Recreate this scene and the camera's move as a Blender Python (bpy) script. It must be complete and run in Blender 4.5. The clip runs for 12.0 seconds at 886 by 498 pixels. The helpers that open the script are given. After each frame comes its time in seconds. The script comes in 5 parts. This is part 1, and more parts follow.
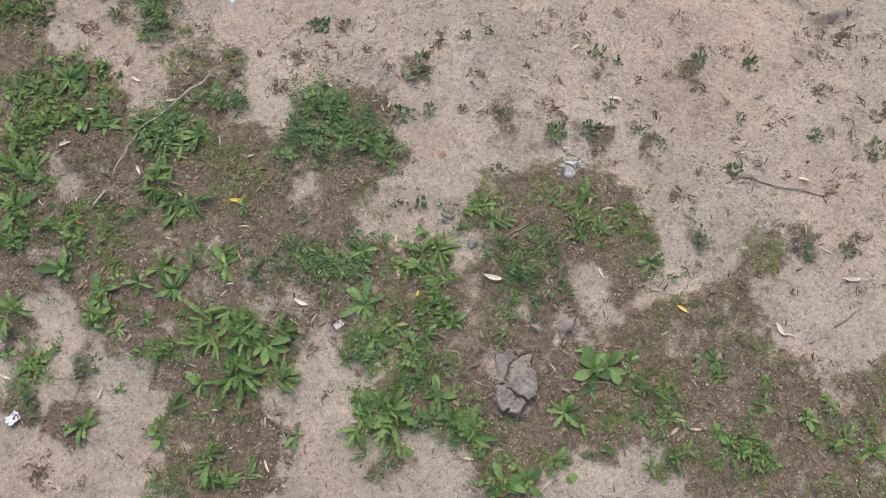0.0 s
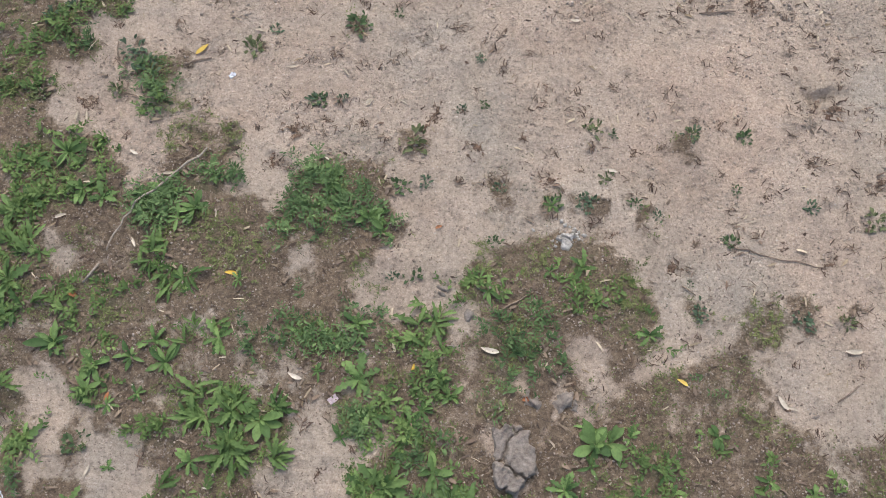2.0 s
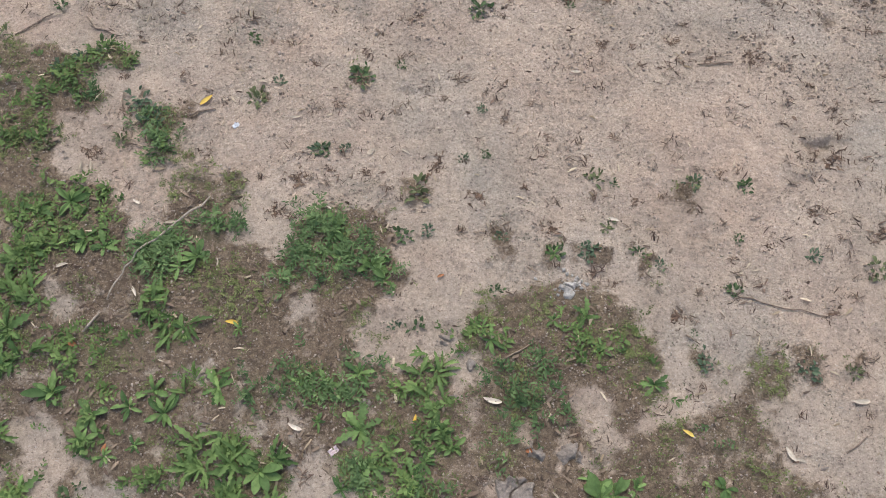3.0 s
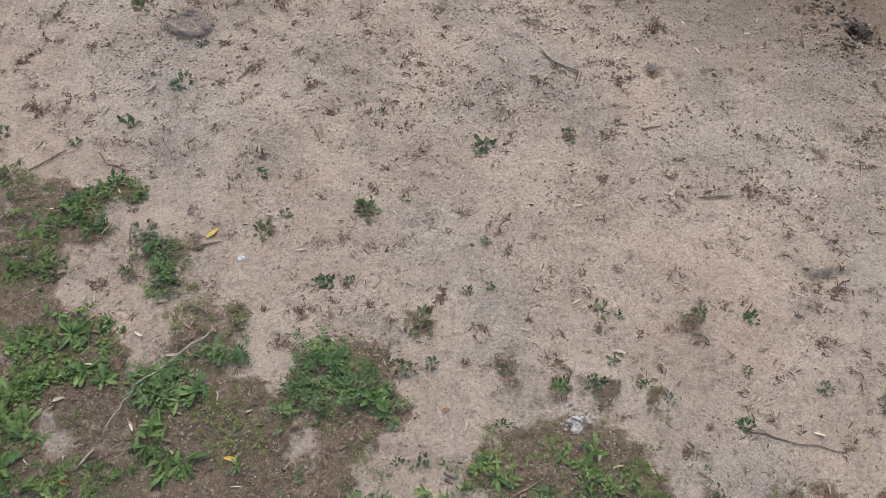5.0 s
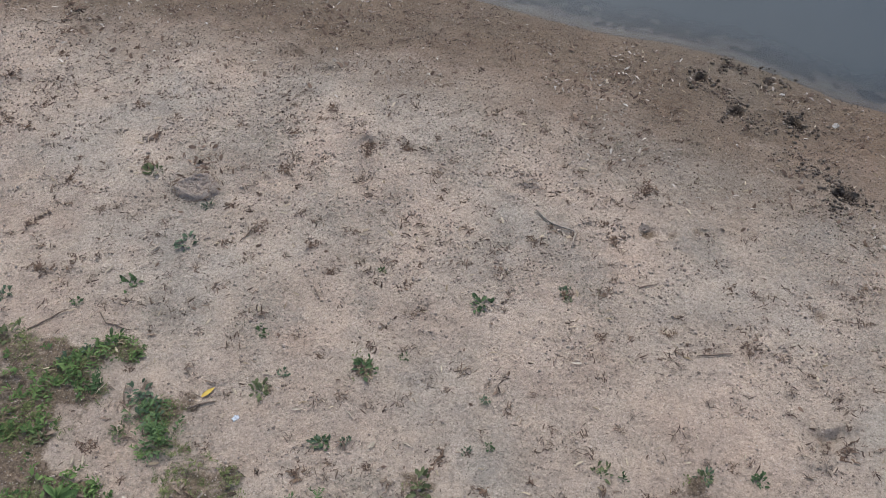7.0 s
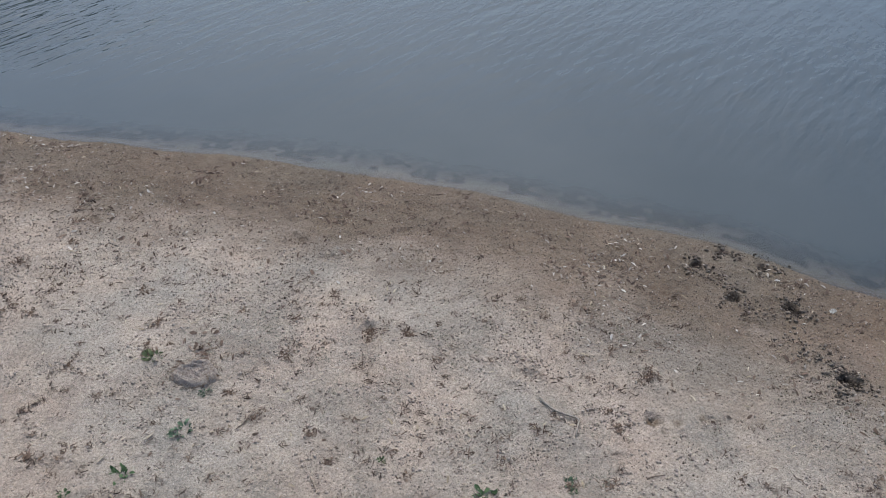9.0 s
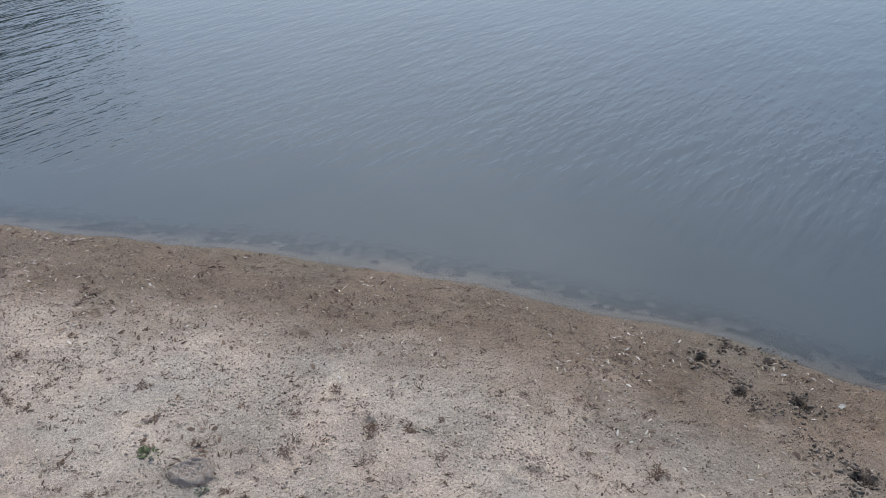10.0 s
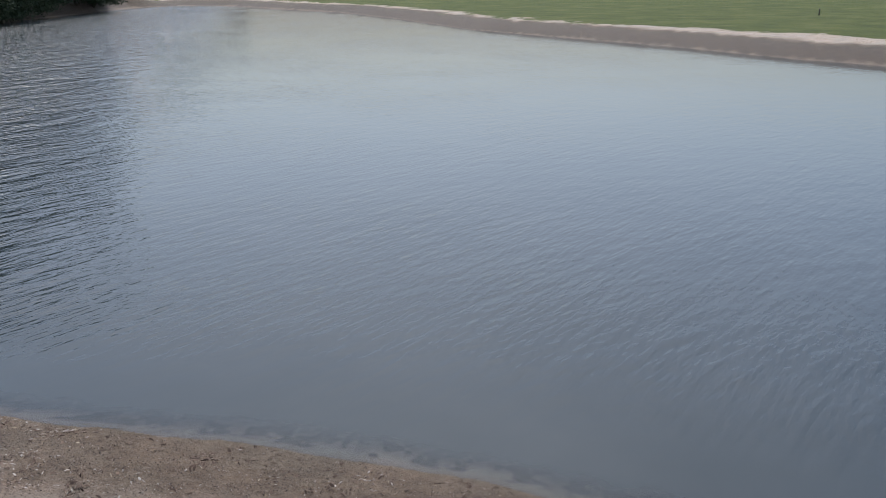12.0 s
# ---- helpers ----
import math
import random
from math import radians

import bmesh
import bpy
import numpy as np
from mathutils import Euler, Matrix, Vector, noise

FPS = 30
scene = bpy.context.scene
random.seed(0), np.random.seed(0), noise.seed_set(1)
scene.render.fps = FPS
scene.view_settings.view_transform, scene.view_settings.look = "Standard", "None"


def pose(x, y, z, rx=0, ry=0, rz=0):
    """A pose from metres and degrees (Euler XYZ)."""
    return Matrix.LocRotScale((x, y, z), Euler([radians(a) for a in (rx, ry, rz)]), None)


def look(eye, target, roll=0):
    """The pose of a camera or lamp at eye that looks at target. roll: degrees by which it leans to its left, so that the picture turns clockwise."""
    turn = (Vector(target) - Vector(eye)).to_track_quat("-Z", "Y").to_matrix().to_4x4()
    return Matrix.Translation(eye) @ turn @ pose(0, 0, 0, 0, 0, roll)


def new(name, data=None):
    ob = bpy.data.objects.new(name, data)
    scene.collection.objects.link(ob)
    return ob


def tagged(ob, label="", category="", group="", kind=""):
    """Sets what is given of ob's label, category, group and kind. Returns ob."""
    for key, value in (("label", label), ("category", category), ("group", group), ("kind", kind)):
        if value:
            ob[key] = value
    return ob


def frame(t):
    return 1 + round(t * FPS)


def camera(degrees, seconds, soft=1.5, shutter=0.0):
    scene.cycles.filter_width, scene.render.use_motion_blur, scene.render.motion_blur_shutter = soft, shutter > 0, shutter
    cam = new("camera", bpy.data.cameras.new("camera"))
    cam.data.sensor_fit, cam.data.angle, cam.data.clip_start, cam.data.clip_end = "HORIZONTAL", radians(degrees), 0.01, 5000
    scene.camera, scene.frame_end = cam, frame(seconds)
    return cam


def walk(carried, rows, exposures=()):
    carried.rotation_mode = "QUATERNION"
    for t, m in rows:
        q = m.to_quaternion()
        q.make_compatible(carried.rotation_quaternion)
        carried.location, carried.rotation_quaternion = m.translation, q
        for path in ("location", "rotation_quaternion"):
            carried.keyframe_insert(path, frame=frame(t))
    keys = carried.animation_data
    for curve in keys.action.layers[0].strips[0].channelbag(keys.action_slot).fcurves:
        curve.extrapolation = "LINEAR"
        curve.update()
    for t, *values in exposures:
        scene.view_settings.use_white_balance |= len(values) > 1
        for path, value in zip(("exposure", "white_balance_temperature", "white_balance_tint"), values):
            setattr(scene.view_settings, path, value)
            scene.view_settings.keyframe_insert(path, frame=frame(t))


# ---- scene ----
cam = camera(55.6, 12.0, soft=0.8)
PATH = [
    (0, pose(0.000, 0.000, 3.000, 12.388, -0.043, 0.013)),
    (0.5, pose(-0.002, 0.004, 2.994, 13.304, -0.104, 0.017)),
    (1, pose(0.002, 0.006, 2.986, 14.577, -0.123, 0.000)),
    (1.5, pose(0.008, 0.006, 2.979, 15.902, -0.160, -0.021)),
    (2, pose(0.007, 0.005, 2.975, 17.350, -0.151, -0.032)),
    (2.5, pose(0.005, 0.003, 2.969, 18.954, -0.135, -0.055)),
    (3, pose(0.003, 0.004, 2.965, 20.750, -0.072, -0.079)),
    (5, pose(-0.009, 0.023, 2.956, 29.491, 0.023, -0.116)),
    (5.5, pose(-0.014, 0.029, 2.952, 31.971, 0.055, -0.130)),
    (6, pose(-0.014, 0.026, 2.951, 34.583, 0.006, -0.167)),
    (6.5, pose(-0.008, 0.021, 2.951, 37.358, 0.048, -0.146)),
    (7, pose(0.002, 0.018, 2.955, 40.337, 0.130, -0.148)),
    (9, pose(-0.007, 0.032, 2.966, 52.723, 0.118, -0.242)),
    (9.5, pose(-0.015, 0.037, 2.961, 55.936, 0.113, -0.233)),
    (10, pose(-0.025, 0.041, 2.959, 59.103, 0.107, -0.289)),
    (10.5, pose(-0.029, 0.038, 2.961, 62.331, 0.098, -0.316)),
    (11, pose(-0.031, 0.033, 2.967, 65.300, 0.099, -0.309)),
    (11.5, pose(-0.031, 0.036, 2.967, 68.626, 0.074, -0.291)),
    (12, pose(-0.032, 0.039, 2.966, 71.963, -0.052, -0.282)),
]

walk(cam, PATH, exposures=[(0, 0.93, 6650, 7.5), (2.5, 0.87, 6650, 7.5), (5.5, 0.71, 6600, 7.5), (7, 0.62, 6350, 6), (9.5, 0.72, 6050, 3), (10.5, 0.82, 6050, 3), (12, 0.58, 6200, 6)]
)

# ---- light: a bright overcast sky ----
SUN_UP, SUN_ROUND = 60.0, 356.0
world = bpy.data.worlds.new("overcast_sky")
scene.world = world
world.use_nodes = True
wn = world.node_tree.nodes
wl = world.node_tree.links
sky = wn.new("ShaderNodeTexSky")
sky.sky_type = "NISHITA"
sky.sun_disc = False
sky.sun_elevation, sky.sun_rotation = radians(SUN_UP), radians(SUN_ROUND)
sky.air_density, sky.dust_density, sky.ozone_density = 1.0, 6.0, 5.0
wl.new(sky.outputs[0], wn["Background"].inputs[0])
wn["Background"].inputs[1].default_value = 0.15

sun_data = bpy.data.lights.new("sun", "SUN")
sun_data.energy, sun_data.angle, sun_data.color = 0.5, radians(20), (1.0, 0.95, 0.88)
sun = new("sun", sun_data)
a, e = radians(SUN_ROUND), radians(SUN_UP)
sun.matrix_world = look((0, 0, 30), (-math.sin(a) * math.cos(e) * 30, -math.cos(a) * math.cos(e) * 30, 30 - math.sin(e) * 30))

# ---- the plan, in metres: the camera hovers over (0, 0) ----
WATER_Z = -0.3
POND = [
    (-3.53, 5.92), (-3.02, 5.76), (-2.53, 5.66), (-2.07, 5.57), (-1.64, 5.52), (-1.2, 5.41), (-0.76, 5.26), (-0.34, 5.14), (0.06, 5.04),
    (0.44, 4.88), (0.81, 4.73), (1.17, 4.57), (1.5, 4.45), (1.84, 4.34), (2.13, 4.13), (2.4, 3.94), (2.6, 3.83), (4.6, 2.9), (9, 2), (15, 5),
    (18.5, 12), (18.8, 22), (17, 32.6), (14.6, 35.5), (11.1, 41.9), (7, 47.8), (2.2, 54.8), (-3.5, 69.4), (-9.3, 81.2), (-15.7, 88.5),
    (-24.2, 99.4), (-28.6, 99.3), (-32.2, 92), (-32.1, 86), (-31.7, 72), (-31.8, 63), (-30, 42), (-26, 24), (-17, 12), (-9, 7.6), (-5.5, 6.5),
]
SOIL_EDGE_WEST = [
    (-1.98, 2.13), (-1.69, 2.05), (-1.52, 2), (-1.27, 2.02), (-1.26, 1.96), (-1.46, 1.9), (-1.49, 1.82), (-1.36, 1.81), (-1.37, 1.74), (-1.52, 1.69),
    (-1.53, 1.59), (-1.5, 1.44), (-1.36, 1.38), (-1.26, 1.35), (-1.23, 1.3), (-1.16, 1.18), (-1.06, 1.22), (-1.05, 1.39), (-1.03, 1.48), (-0.77, 1.5),
    (-0.75, 1.39), (-0.8, 1.3), (-0.79, 1.18), (-0.73, 1.09), (-0.58, 1.11), (-0.53, 1.21), (-0.48, 1.3), (-0.35, 1.31), (-0.2, 1.27), (-0.17, 1.12),
    (-0.13, 0.99), (-0.2, 0.9), (-0.29, 0.81), (-0.37, 0.76), (-0.3, 0.69), (-0.19, 0.69), (-0.17, 0.64),
]
SOIL_EDGE_EAST = [
    (-0.05, 0.71), (0.04, 0.67), (0.07, 0.58), (0.14, 0.66), (0.1, 0.79), (0.14, 0.92), (0.2, 0.97), (0.42, 0.99), (0.58, 0.96), (0.73, 0.88),
    (0.78, 0.77), (0.8, 0.66), (0.73, 0.6), (0.71, 0.49), (0.85, 0.49), (1.04, 0.56), (1.09, 0.71), (1.25, 0.74), (1.21, 0.56), (1.13, 0.47),
    (1.18, 0.35), (1.25, 0.25), (1.31, 0.17), (1.44, 0.21), (1.58, 0.29), (1.78, 0.28), (1.84, 0.08), (1.69, -0.21), (1.35, -0.36), (1.1, -0.30), (0.9, -0.37), (0.84, -0.19), (0.79, -0.06),
    (0.68, -0.01), (0.58, -0.08), (0.41, -0.06), (0.34, -0.21), (0.25, -0.36),
]
SOIL_EDGE_SOUTH = [
    (0.09, -0.35), (0.1, -0.06), (-0.16, -0), (-0.32, 0.01), (-0.28, 0.13), (-0.19, 0.22), (-0.29, 0.28), (-0.45, 0.31), (-0.51, 0.23), (-0.56, 0.15),
    (-0.66, 0.12), (-0.56, 0.01), (-0.59, -0.21), (-0.68, -0.34), (-0.9, -0.37), (-0.99, -0.21), (-0.95, 0.01), (-0.98, 0.15), (-1.07, 0.25),
    (-1.14, 0.25), (-1.24, 0.33), (-1.28, 0.41), (-1.38, 0.53), (-1.47, 0.48), (-1.46, 0.35), (-1.54, 0.33), (-1.74, 0.46),
]
SOIL_ISLANDS = [
    (-1.45, 0.23, 0.08), (-1.49, 0.1, 0.069), (-1.3, 0.02, 0.075), (-1.19, 0.08, 0.036), (0.42, 1.11, 0.043), (0.56, 1.12, 0.043),
    (0.78, 1.09, 0.047), (0.95, 1.38, 0.033), (-0.1, 1.37, 0.048), (0.21, 1.16, 0.064), (0.95, 0.7, 0.041), (1.32, 0.68, 0.072), (1.48, 0.68, 0.052),
    (-0.16, -0.12, 0.049), (-0.24, -0.16, 0.049), (-0.61, -0.06, 0.039), (-1.29, 0.25, 0.05), (-1.12, 1.65, 0.095), (-1.02, 1.74, 0.034),
    (-1.22, 1.77, 0.034), (-0.68, 1.77, 0.034), (-0.32, 1.87, 0.046), (-1.22, 1.59, 0.04),
]
BARE_PATCHES = [
    (-1.37, 0.9, 0.067), (-1.45, 0.97, 0.053), (-0.51, 0.89, 0.08), (-0.47, 0.85, 0.042), (0.55, 0.54, 0.127), (0.57, 0.42, 0.112),
    (0.5, 0.35, 0.071), (0.41, 0.38, 0.081), (0.31, 0.4, 0.073), (0.12, 0.67, 0.041), (-0.25, 0.56, 0.037), (0.24, 0.23, 0.07), (0.25, 0.09, 0.06),
    (-1.16, 1.39, 0.098), (-1.14, 1.3, 0.076), (-1.16, 1.12, 0.043), (-0.17, 0.35, 0.024), (-0.54, 0.47, 0.045), (-0.33, 0.41, 0.024),
    (0.9, 0.33, 0.057), (0.82, 0.31, 0.04), (1.37, 0.15, 0.08), (0.58, -0.16, 0.117), (0.42, -0.15, 0.078), (-0.98, 0.41, 0.028),
    (-0.64, 0.45, 0.037), (-0.89, 0.66, 0.037), (-0.69, -0.06, 0.039), (-0.89, -0.04, 0.039), (1.01, 0.15, 0.036), (1.16, -0.02, 0.039),
]
CLUMPS_A = [
    (-1.64, 1.61, 0.099, 0.5, 0), (-1.48, 1.32, 0.097, 0.9, 1), (-1.34, 1.23, 0.107, 0.95, 1), (-1.58, 1.28, 0.086, 0.6, 1),
    (-1.6, 1.07, 0.096, 0.8, 1), (-1.48, 1.14, 0.075, 0.6, 1), (-1.56, 0.85, 0.105, 0.8, 3), (-1.48, 0.96, 0.053, 0.5, 1),
    (-1.58, 0.68, 0.072, 0.8, 1), (-1.35, 0.7, 0.093, 0.7, 1), (-1.21, 0.7, 0.083, 0.8, 1), (-0.97, 1.14, 0.117, 0.95, 2),
    (-0.87, 1.2, 0.081, 0.9, 2), (-1.05, 1.07, 0.085, 0.8, 2), (-1.04, 0.9, 0.084, 0.7, 3), (-0.97, 0.83, 0.073, 0.7, 3), (-0.76, 0.9, 0.084, 0.5, 0),
    (-0.85, 0.99, 0.074, 0.5, 0), (-0.94, 1.42, 0.087, 0.6, 0),
]
CLUMPS_B = [
    (-0.79, 1.41, 0.054, 0.7, 0), (-1.08, 1.56, 0.066, 0.6, 2), (-0.44, 1.23, 0.086, 0.9, 2), (-0.48, 1.12, 0.075, 0.9, 2),
    (-0.56, 1.03, 0.053, 0.9, 2), (-0.37, 1.03, 0.064, 0.6, 2), (-0.26, 1.1, 0.085, 0.9, 2), (-0.2, 1.03, 0.053, 0.8, 2), (-0.3, 0.81, 0.063, 0.5, 0),
    (-0.46, 0.62, 0.082, 0.95, 2), (-0.36, 0.64, 0.072, 0.9, 2), (-0.25, 0.64, 0.072, 0.95, 2), (-0.5, 0.58, 0.051, 0.8, 2),
    (-0.03, 0.66, 0.062, 0.8, 3), (-0.09, 0.6, 0.051, 0.7, 1), (0.16, 0.79, 0.073, 0.8, 1), (0.2, 0.88, 0.063, 0.5, 0), (0.35, 0.88, 0.063, 0.6, 0),
    (0.52, 0.88, 0.063, 0.8, 1),
]
CLUMPS_C = [
    (0.58, 0.75, 0.073, 0.8, 1), (0.68, 0.7, 0.073, 0.7, 0), (0.68, 0.83, 0.052, 0.6, 0), (0.3, 0.6, 0.093, 0.7, 2), (0.24, 0.49, 0.082, 0.6, 2),
    (0.36, 0.54, 0.061, 0.6, 2), (0.2, 0.37, 0.061, 0.5, 2), (0.76, 0.6, 0.051, 0.8, 1), (0.81, 0.45, 0.061, 0.5, 0), (0.99, 0.41, 0.061, 0.4, 2),
    (1.15, 0.66, 0.083, 0.5, 0), (1.12, 0.31, 0.06, 0.5, 0), (0.73, 0.15, 0.08, 0.7, 1), (0.63, 0.05, 0.069, 0.5, 0), (0.53, -0, 0.069, 0.5, 1),
    (0.77, 0.05, 0.049, 0.7, 1), (0.96, 0.25, 0.05, 0.7, 1), (1.05, -0.1, 0.088, 0.6, 1), (0.88, -0.06, 0.039, 0.7, 1),
]
CLUMPS_D = [
    (1.37, -0, 0.069, 0.7, 1), (1.5, 0.05, 0.059, 0.6, 0), (1.46, -0.16, 0.078, 0.6, 0), (1.3, -0.18, 0.058, 0.4, 0), (1.13, 0.09, 0.05, 0.6, 1),
    (-0.29, 0.33, 0.071, 0.9, 2), (-0.17, 0.33, 0.071, 0.8, 1), (-0.11, 0.27, 0.06, 0.9, 1), (-0.2, 0.09, 0.089, 0.95, 3),
    (-0.26, 0.05, 0.059, 0.9, 3), (-0.05, 0.19, 0.07, 0.7, 2), (-0.03, 0.07, 0.069, 0.8, 2), (0.11, -0, 0.089, 0.8, 1), (0.03, 0.15, 0.06, 0.6, 1),
    (-0.01, 0.43, 0.091, 0.9, 1), (0.03, 0.51, 0.051, 0.8, 1), (-0.09, 0.49, 0.051, 0.6, 0), (-0.71, 0.27, 0.1, 0.95, 3), (-0.61, 0.27, 0.1, 0.95, 3),
]
CLUMPS_E = [
    (-0.67, 0.19, 0.08, 0.9, 3), (-0.78, 0.39, 0.061, 0.8, 3), (-0.9, 0.37, 0.051, 0.6, 1), (-1.01, 0.29, 0.06, 0.6, 1), (-0.91, 0.25, 0.04, 0.5, 1),
    (-0.76, 0.05, 0.049, 0.4, 1), (-0.9, 0.09, 0.05, 0.5, 3), (-0.99, -0, 0.039, 0.6, 1), (-0.79, -0.12, 0.078, 0.7, 3),
    (-0.96, -0.16, 0.058, 0.8, 2), (-0.63, -0.16, 0.029, 0.6, 1), (-1.22, 0.41, 0.061, 0.8, 1), (-1.21, 0.53, 0.051, 0.5, 1),
    (-1.49, 0.41, 0.061, 0.7, 3), (-1.45, 0.25, 0.06, 0.7, 1), (-1.5, 0.13, 0.06, 0.5, 2), (-0.85, 0.62, 0.051, 0.6, 3), (-0.66, 0.6, 0.051, 0.5, 2),
    (-1.28, 0.79, 0.062, 0.5, 1),
]
CLUMPS_F = [
    (-1.11, 0.75, 0.052, 0.5, 1), (0.99, -0.1, 0.049, 0.5, 1), (0.4, -0.09, 0.043, 0.8, 1), (0.74, -0.11, 0.035, 0.7, 1),
    (0.21, -0.16, 0.068, 0.6, 1), (-1.73, 1.87, 0.104, 0.7, 1), (-1.7, 1.69, 0.091, 0.6, 1), (-1.54, 1.84, 0.081, 0.6, 1),
    (-1.36, 1.99, 0.07, 0.8, 1), (-1.49, 1.97, 0.058, 0.8, 1), (-1.39, 1.78, 0.034, 0.8, 2), (-1.59, 1.57, 0.078, 0.5, 1),
    (-1.13, 1.66, 0.079, 0.7, 2), (-1.09, 1.55, 0.049, 0.8, 1), (-1.78, 2.03, 0.07, 0.6, 0),
]
SILT = [
    (-0.63, 2.96, 0.209), (-1.24, 2.95, 0.166), (-0.99, 3.33, 0.263), (-0.48, 3.26, 0.175),
    (0.17, 2.59, 0.214), (0.64, 2.45, 0.158), (-0.77, 2.27, 0.126), (1.25, 2.61, 0.123), (1.91, 2.56, 0.248),
    (1.86, 2.11, 0.179), (-0.24, 2.84, 0.165), (-1.22, 2.23, 0.125), (0.22, 3.37, 0.269), (1.03, 3.4, 0.244),
    (0.47, 2.7, 0.136), (-0.34, 2.24, 0.076),
]
SILT_NEAR = [
    (-1.14, 1.39, 0.151), (-0.96, 1.56, 0.131), (0.22, 1.52, 0.132), (0.26, 1.24, 0.129), (0.26, 1.05, 0.106),
    (-0.25, 0.75, 0.083), (0.83, 0.75, 0.104), (0.95, 0.64, 0.124), (1.29, 0.68, 0.146), (-0.5, 0.9, 0.084),
    (-1.37, 0.9, 0.083), (0.99, 1.19, 0.108), (1.24, 0.79, 0.126), (-0.63, 0.04, 0.079), (-0.3, 1.3, 0.108),
]
ROSETTES_WEST = [
    (-1.59, 1.08, 0.08), (-1.52, 1.13, 0.063), (-1.57, 0.81, 0.108), (-1.47, 0.92, 0.058),
    (-1.34, 1.17, 0.072), (-1.26, 1.13, 0.068), (-1.42, 1.32, 0.081), (-1.54, 1.29, 0.077),
    (-1.6, 1.27, 0.06), (-1.57, 0.68, 0.086), (-1.37, 0.58, 0.094), (-1.22, 0.5, 0.073), (-1.24, 0.41, 0.064),
    (-1.16, 0.36, 0.056), (-1.09, 0.53, 0.065), (-1.01, 0.59, 0.069), (-1.03, 0.86, 0.046),
    (-0.94, 0.82, 0.058), (-0.73, 0.81, 0.041), (-0.97, 0.51, 0.085), (-1.06, 0.4, 0.044),
    (-0.88, 0.33, 0.052), (-0.79, 0.6, 0.082), (-0.85, 0.17, 0.059), (-1.25, 0.03, 0.078),
    (-1.54, 0.28, 0.044), (-1.43, 0.25, 0.072), (-0.98, -0, 0.055), (-0.7, 0.23, 0.084), (-0.62, 0.31, 0.08),
    (-0.56, 0.35, 0.056), (-0.76, 0.39, 0.064),
]
ROSETTES_MIDDLE = [
    (-0.28, 0.45, 0.097), (-0.43, 0.48, 0.041), (-0.02, 0.66, 0.058), (-0.37, 1.09, 0.059),
    (-0.4, 1.21, 0.073), (-0.26, 1.06, 0.089), (-0.21, 1, 0.059), (0.18, 0.77, 0.058), (0.15, 0.82, 0.05),
    (0.41, 0.85, 0.038), (0.53, 0.86, 0.071), (0.58, 0.73, 0.058), (0.43, 1.11, 0.038), (-0.02, 0.13, 0.079),
    (-0.18, 0.09, 0.114), (-0.26, 0.09, 0.087), (0.1, -0, 0.094), (0.04, 0.05, 0.067), (-0.27, 0.06, 0.055),
    (0, 0.45, 0.061), (0.04, 0.39, 0.061), (-0.06, 0.34, 0.056), (-0.02, 0.52, 0.057), (-0.1, 0.29, 0.068),
    (-0.24, 0.33, 0.068), (-0.18, 0.37, 0.056), (-0.34, 0.25, 0.052), (-0.51, -0.01, 0.051),
    (-0.41, 0.62, 0.057), (-0.49, 0.62, 0.057), (-0.29, 0.65, 0.066), (-0.91, 1.09, 0.068),
]
ROSETTES_EAST = [
    (0.54, 0.22, 0.088), (0.59, 0.23, 0.068), (0.43, 0.07, 0.087), (0.76, 0.61, 0.062), (0.51, 0.28, 0.056),
    (0.21, -0.17, 0.081), (0.29, -0.16, 0.066), (0.4, -0.09, 0.051), (0.72, -0.11, 0.043),
    (0.97, 0.25, 0.048), (1.14, 0.18, 0.028), (1.13, 0.1, 0.056), (0.96, -0, 0.047), (1.11, -0.07, 0.067),
    (1.06, -0.04, 0.047), (1.4, -0.02, 0.055), (0.77, 0.13, 0.056), (0.79, 0.05, 0.055), (0.69, 0.05, 0.047),
    (0.84, -0.06, 0.043), (1.49, -0.06, 0.059), (-1.02, 1.16, 0.068), (-0.97, 1.05, 0.059),
    (-1.1, 1.1, 0.059), (-0.85, 1.23, 0.051), (-1.13, 0.15, 0.028), (-0.8, 0.31, 0.056), (1.28, 0.05, 0.044),
    (0.66, 0.25, 0.04), (-0.08, 0.05, 0.051), (-0.42, 1.12, 0.055), (0.52, 0.15, 0.052),
]
SAND_WEEDS = [
    (-0.47, 1.56, 0.033), (-0.38, 1.56, 0.02), (-0.09, 1.37, 0.048), (-0.14, 1.19, 0.034),
    (-0.05, 1.21, 0.026), (-0.09, 0.83, 0.037), (-0.17, 0.83, 0.021), (0.6, 1.43, 0.035), (0.68, 1.42, 0.022),
    (0.99, 1.42, 0.033), (1.2, 1.4, 0.033), (0.56, 1.12, 0.036), (0.64, 1.23, 0.026), (0.75, 1.12, 0.026),
    (0.83, 1.07, 0.021), (1.14, 1.18, 0.022), (1.42, 1.11, 0.03), (1.65, 1.06, 0.043), (1.1, 0.97, 0.032),
    (0.95, 0.7, 0.035), (0.92, 0.8, 0.017), (1.33, 0.66, 0.038), (1.49, 0.66, 0.029), (0.21, 0.96, 0.025),
    (0.23, 1.18, 0.021), (-1.25, 0.23, 0.04), (-0.19, -0.1, 0.023), (-0.23, -0.14, 0.027),
    (1.36, -0.04, 0.028), (0.09, 1.52, 0.02), (0.18, 1.54, 0.018),
]
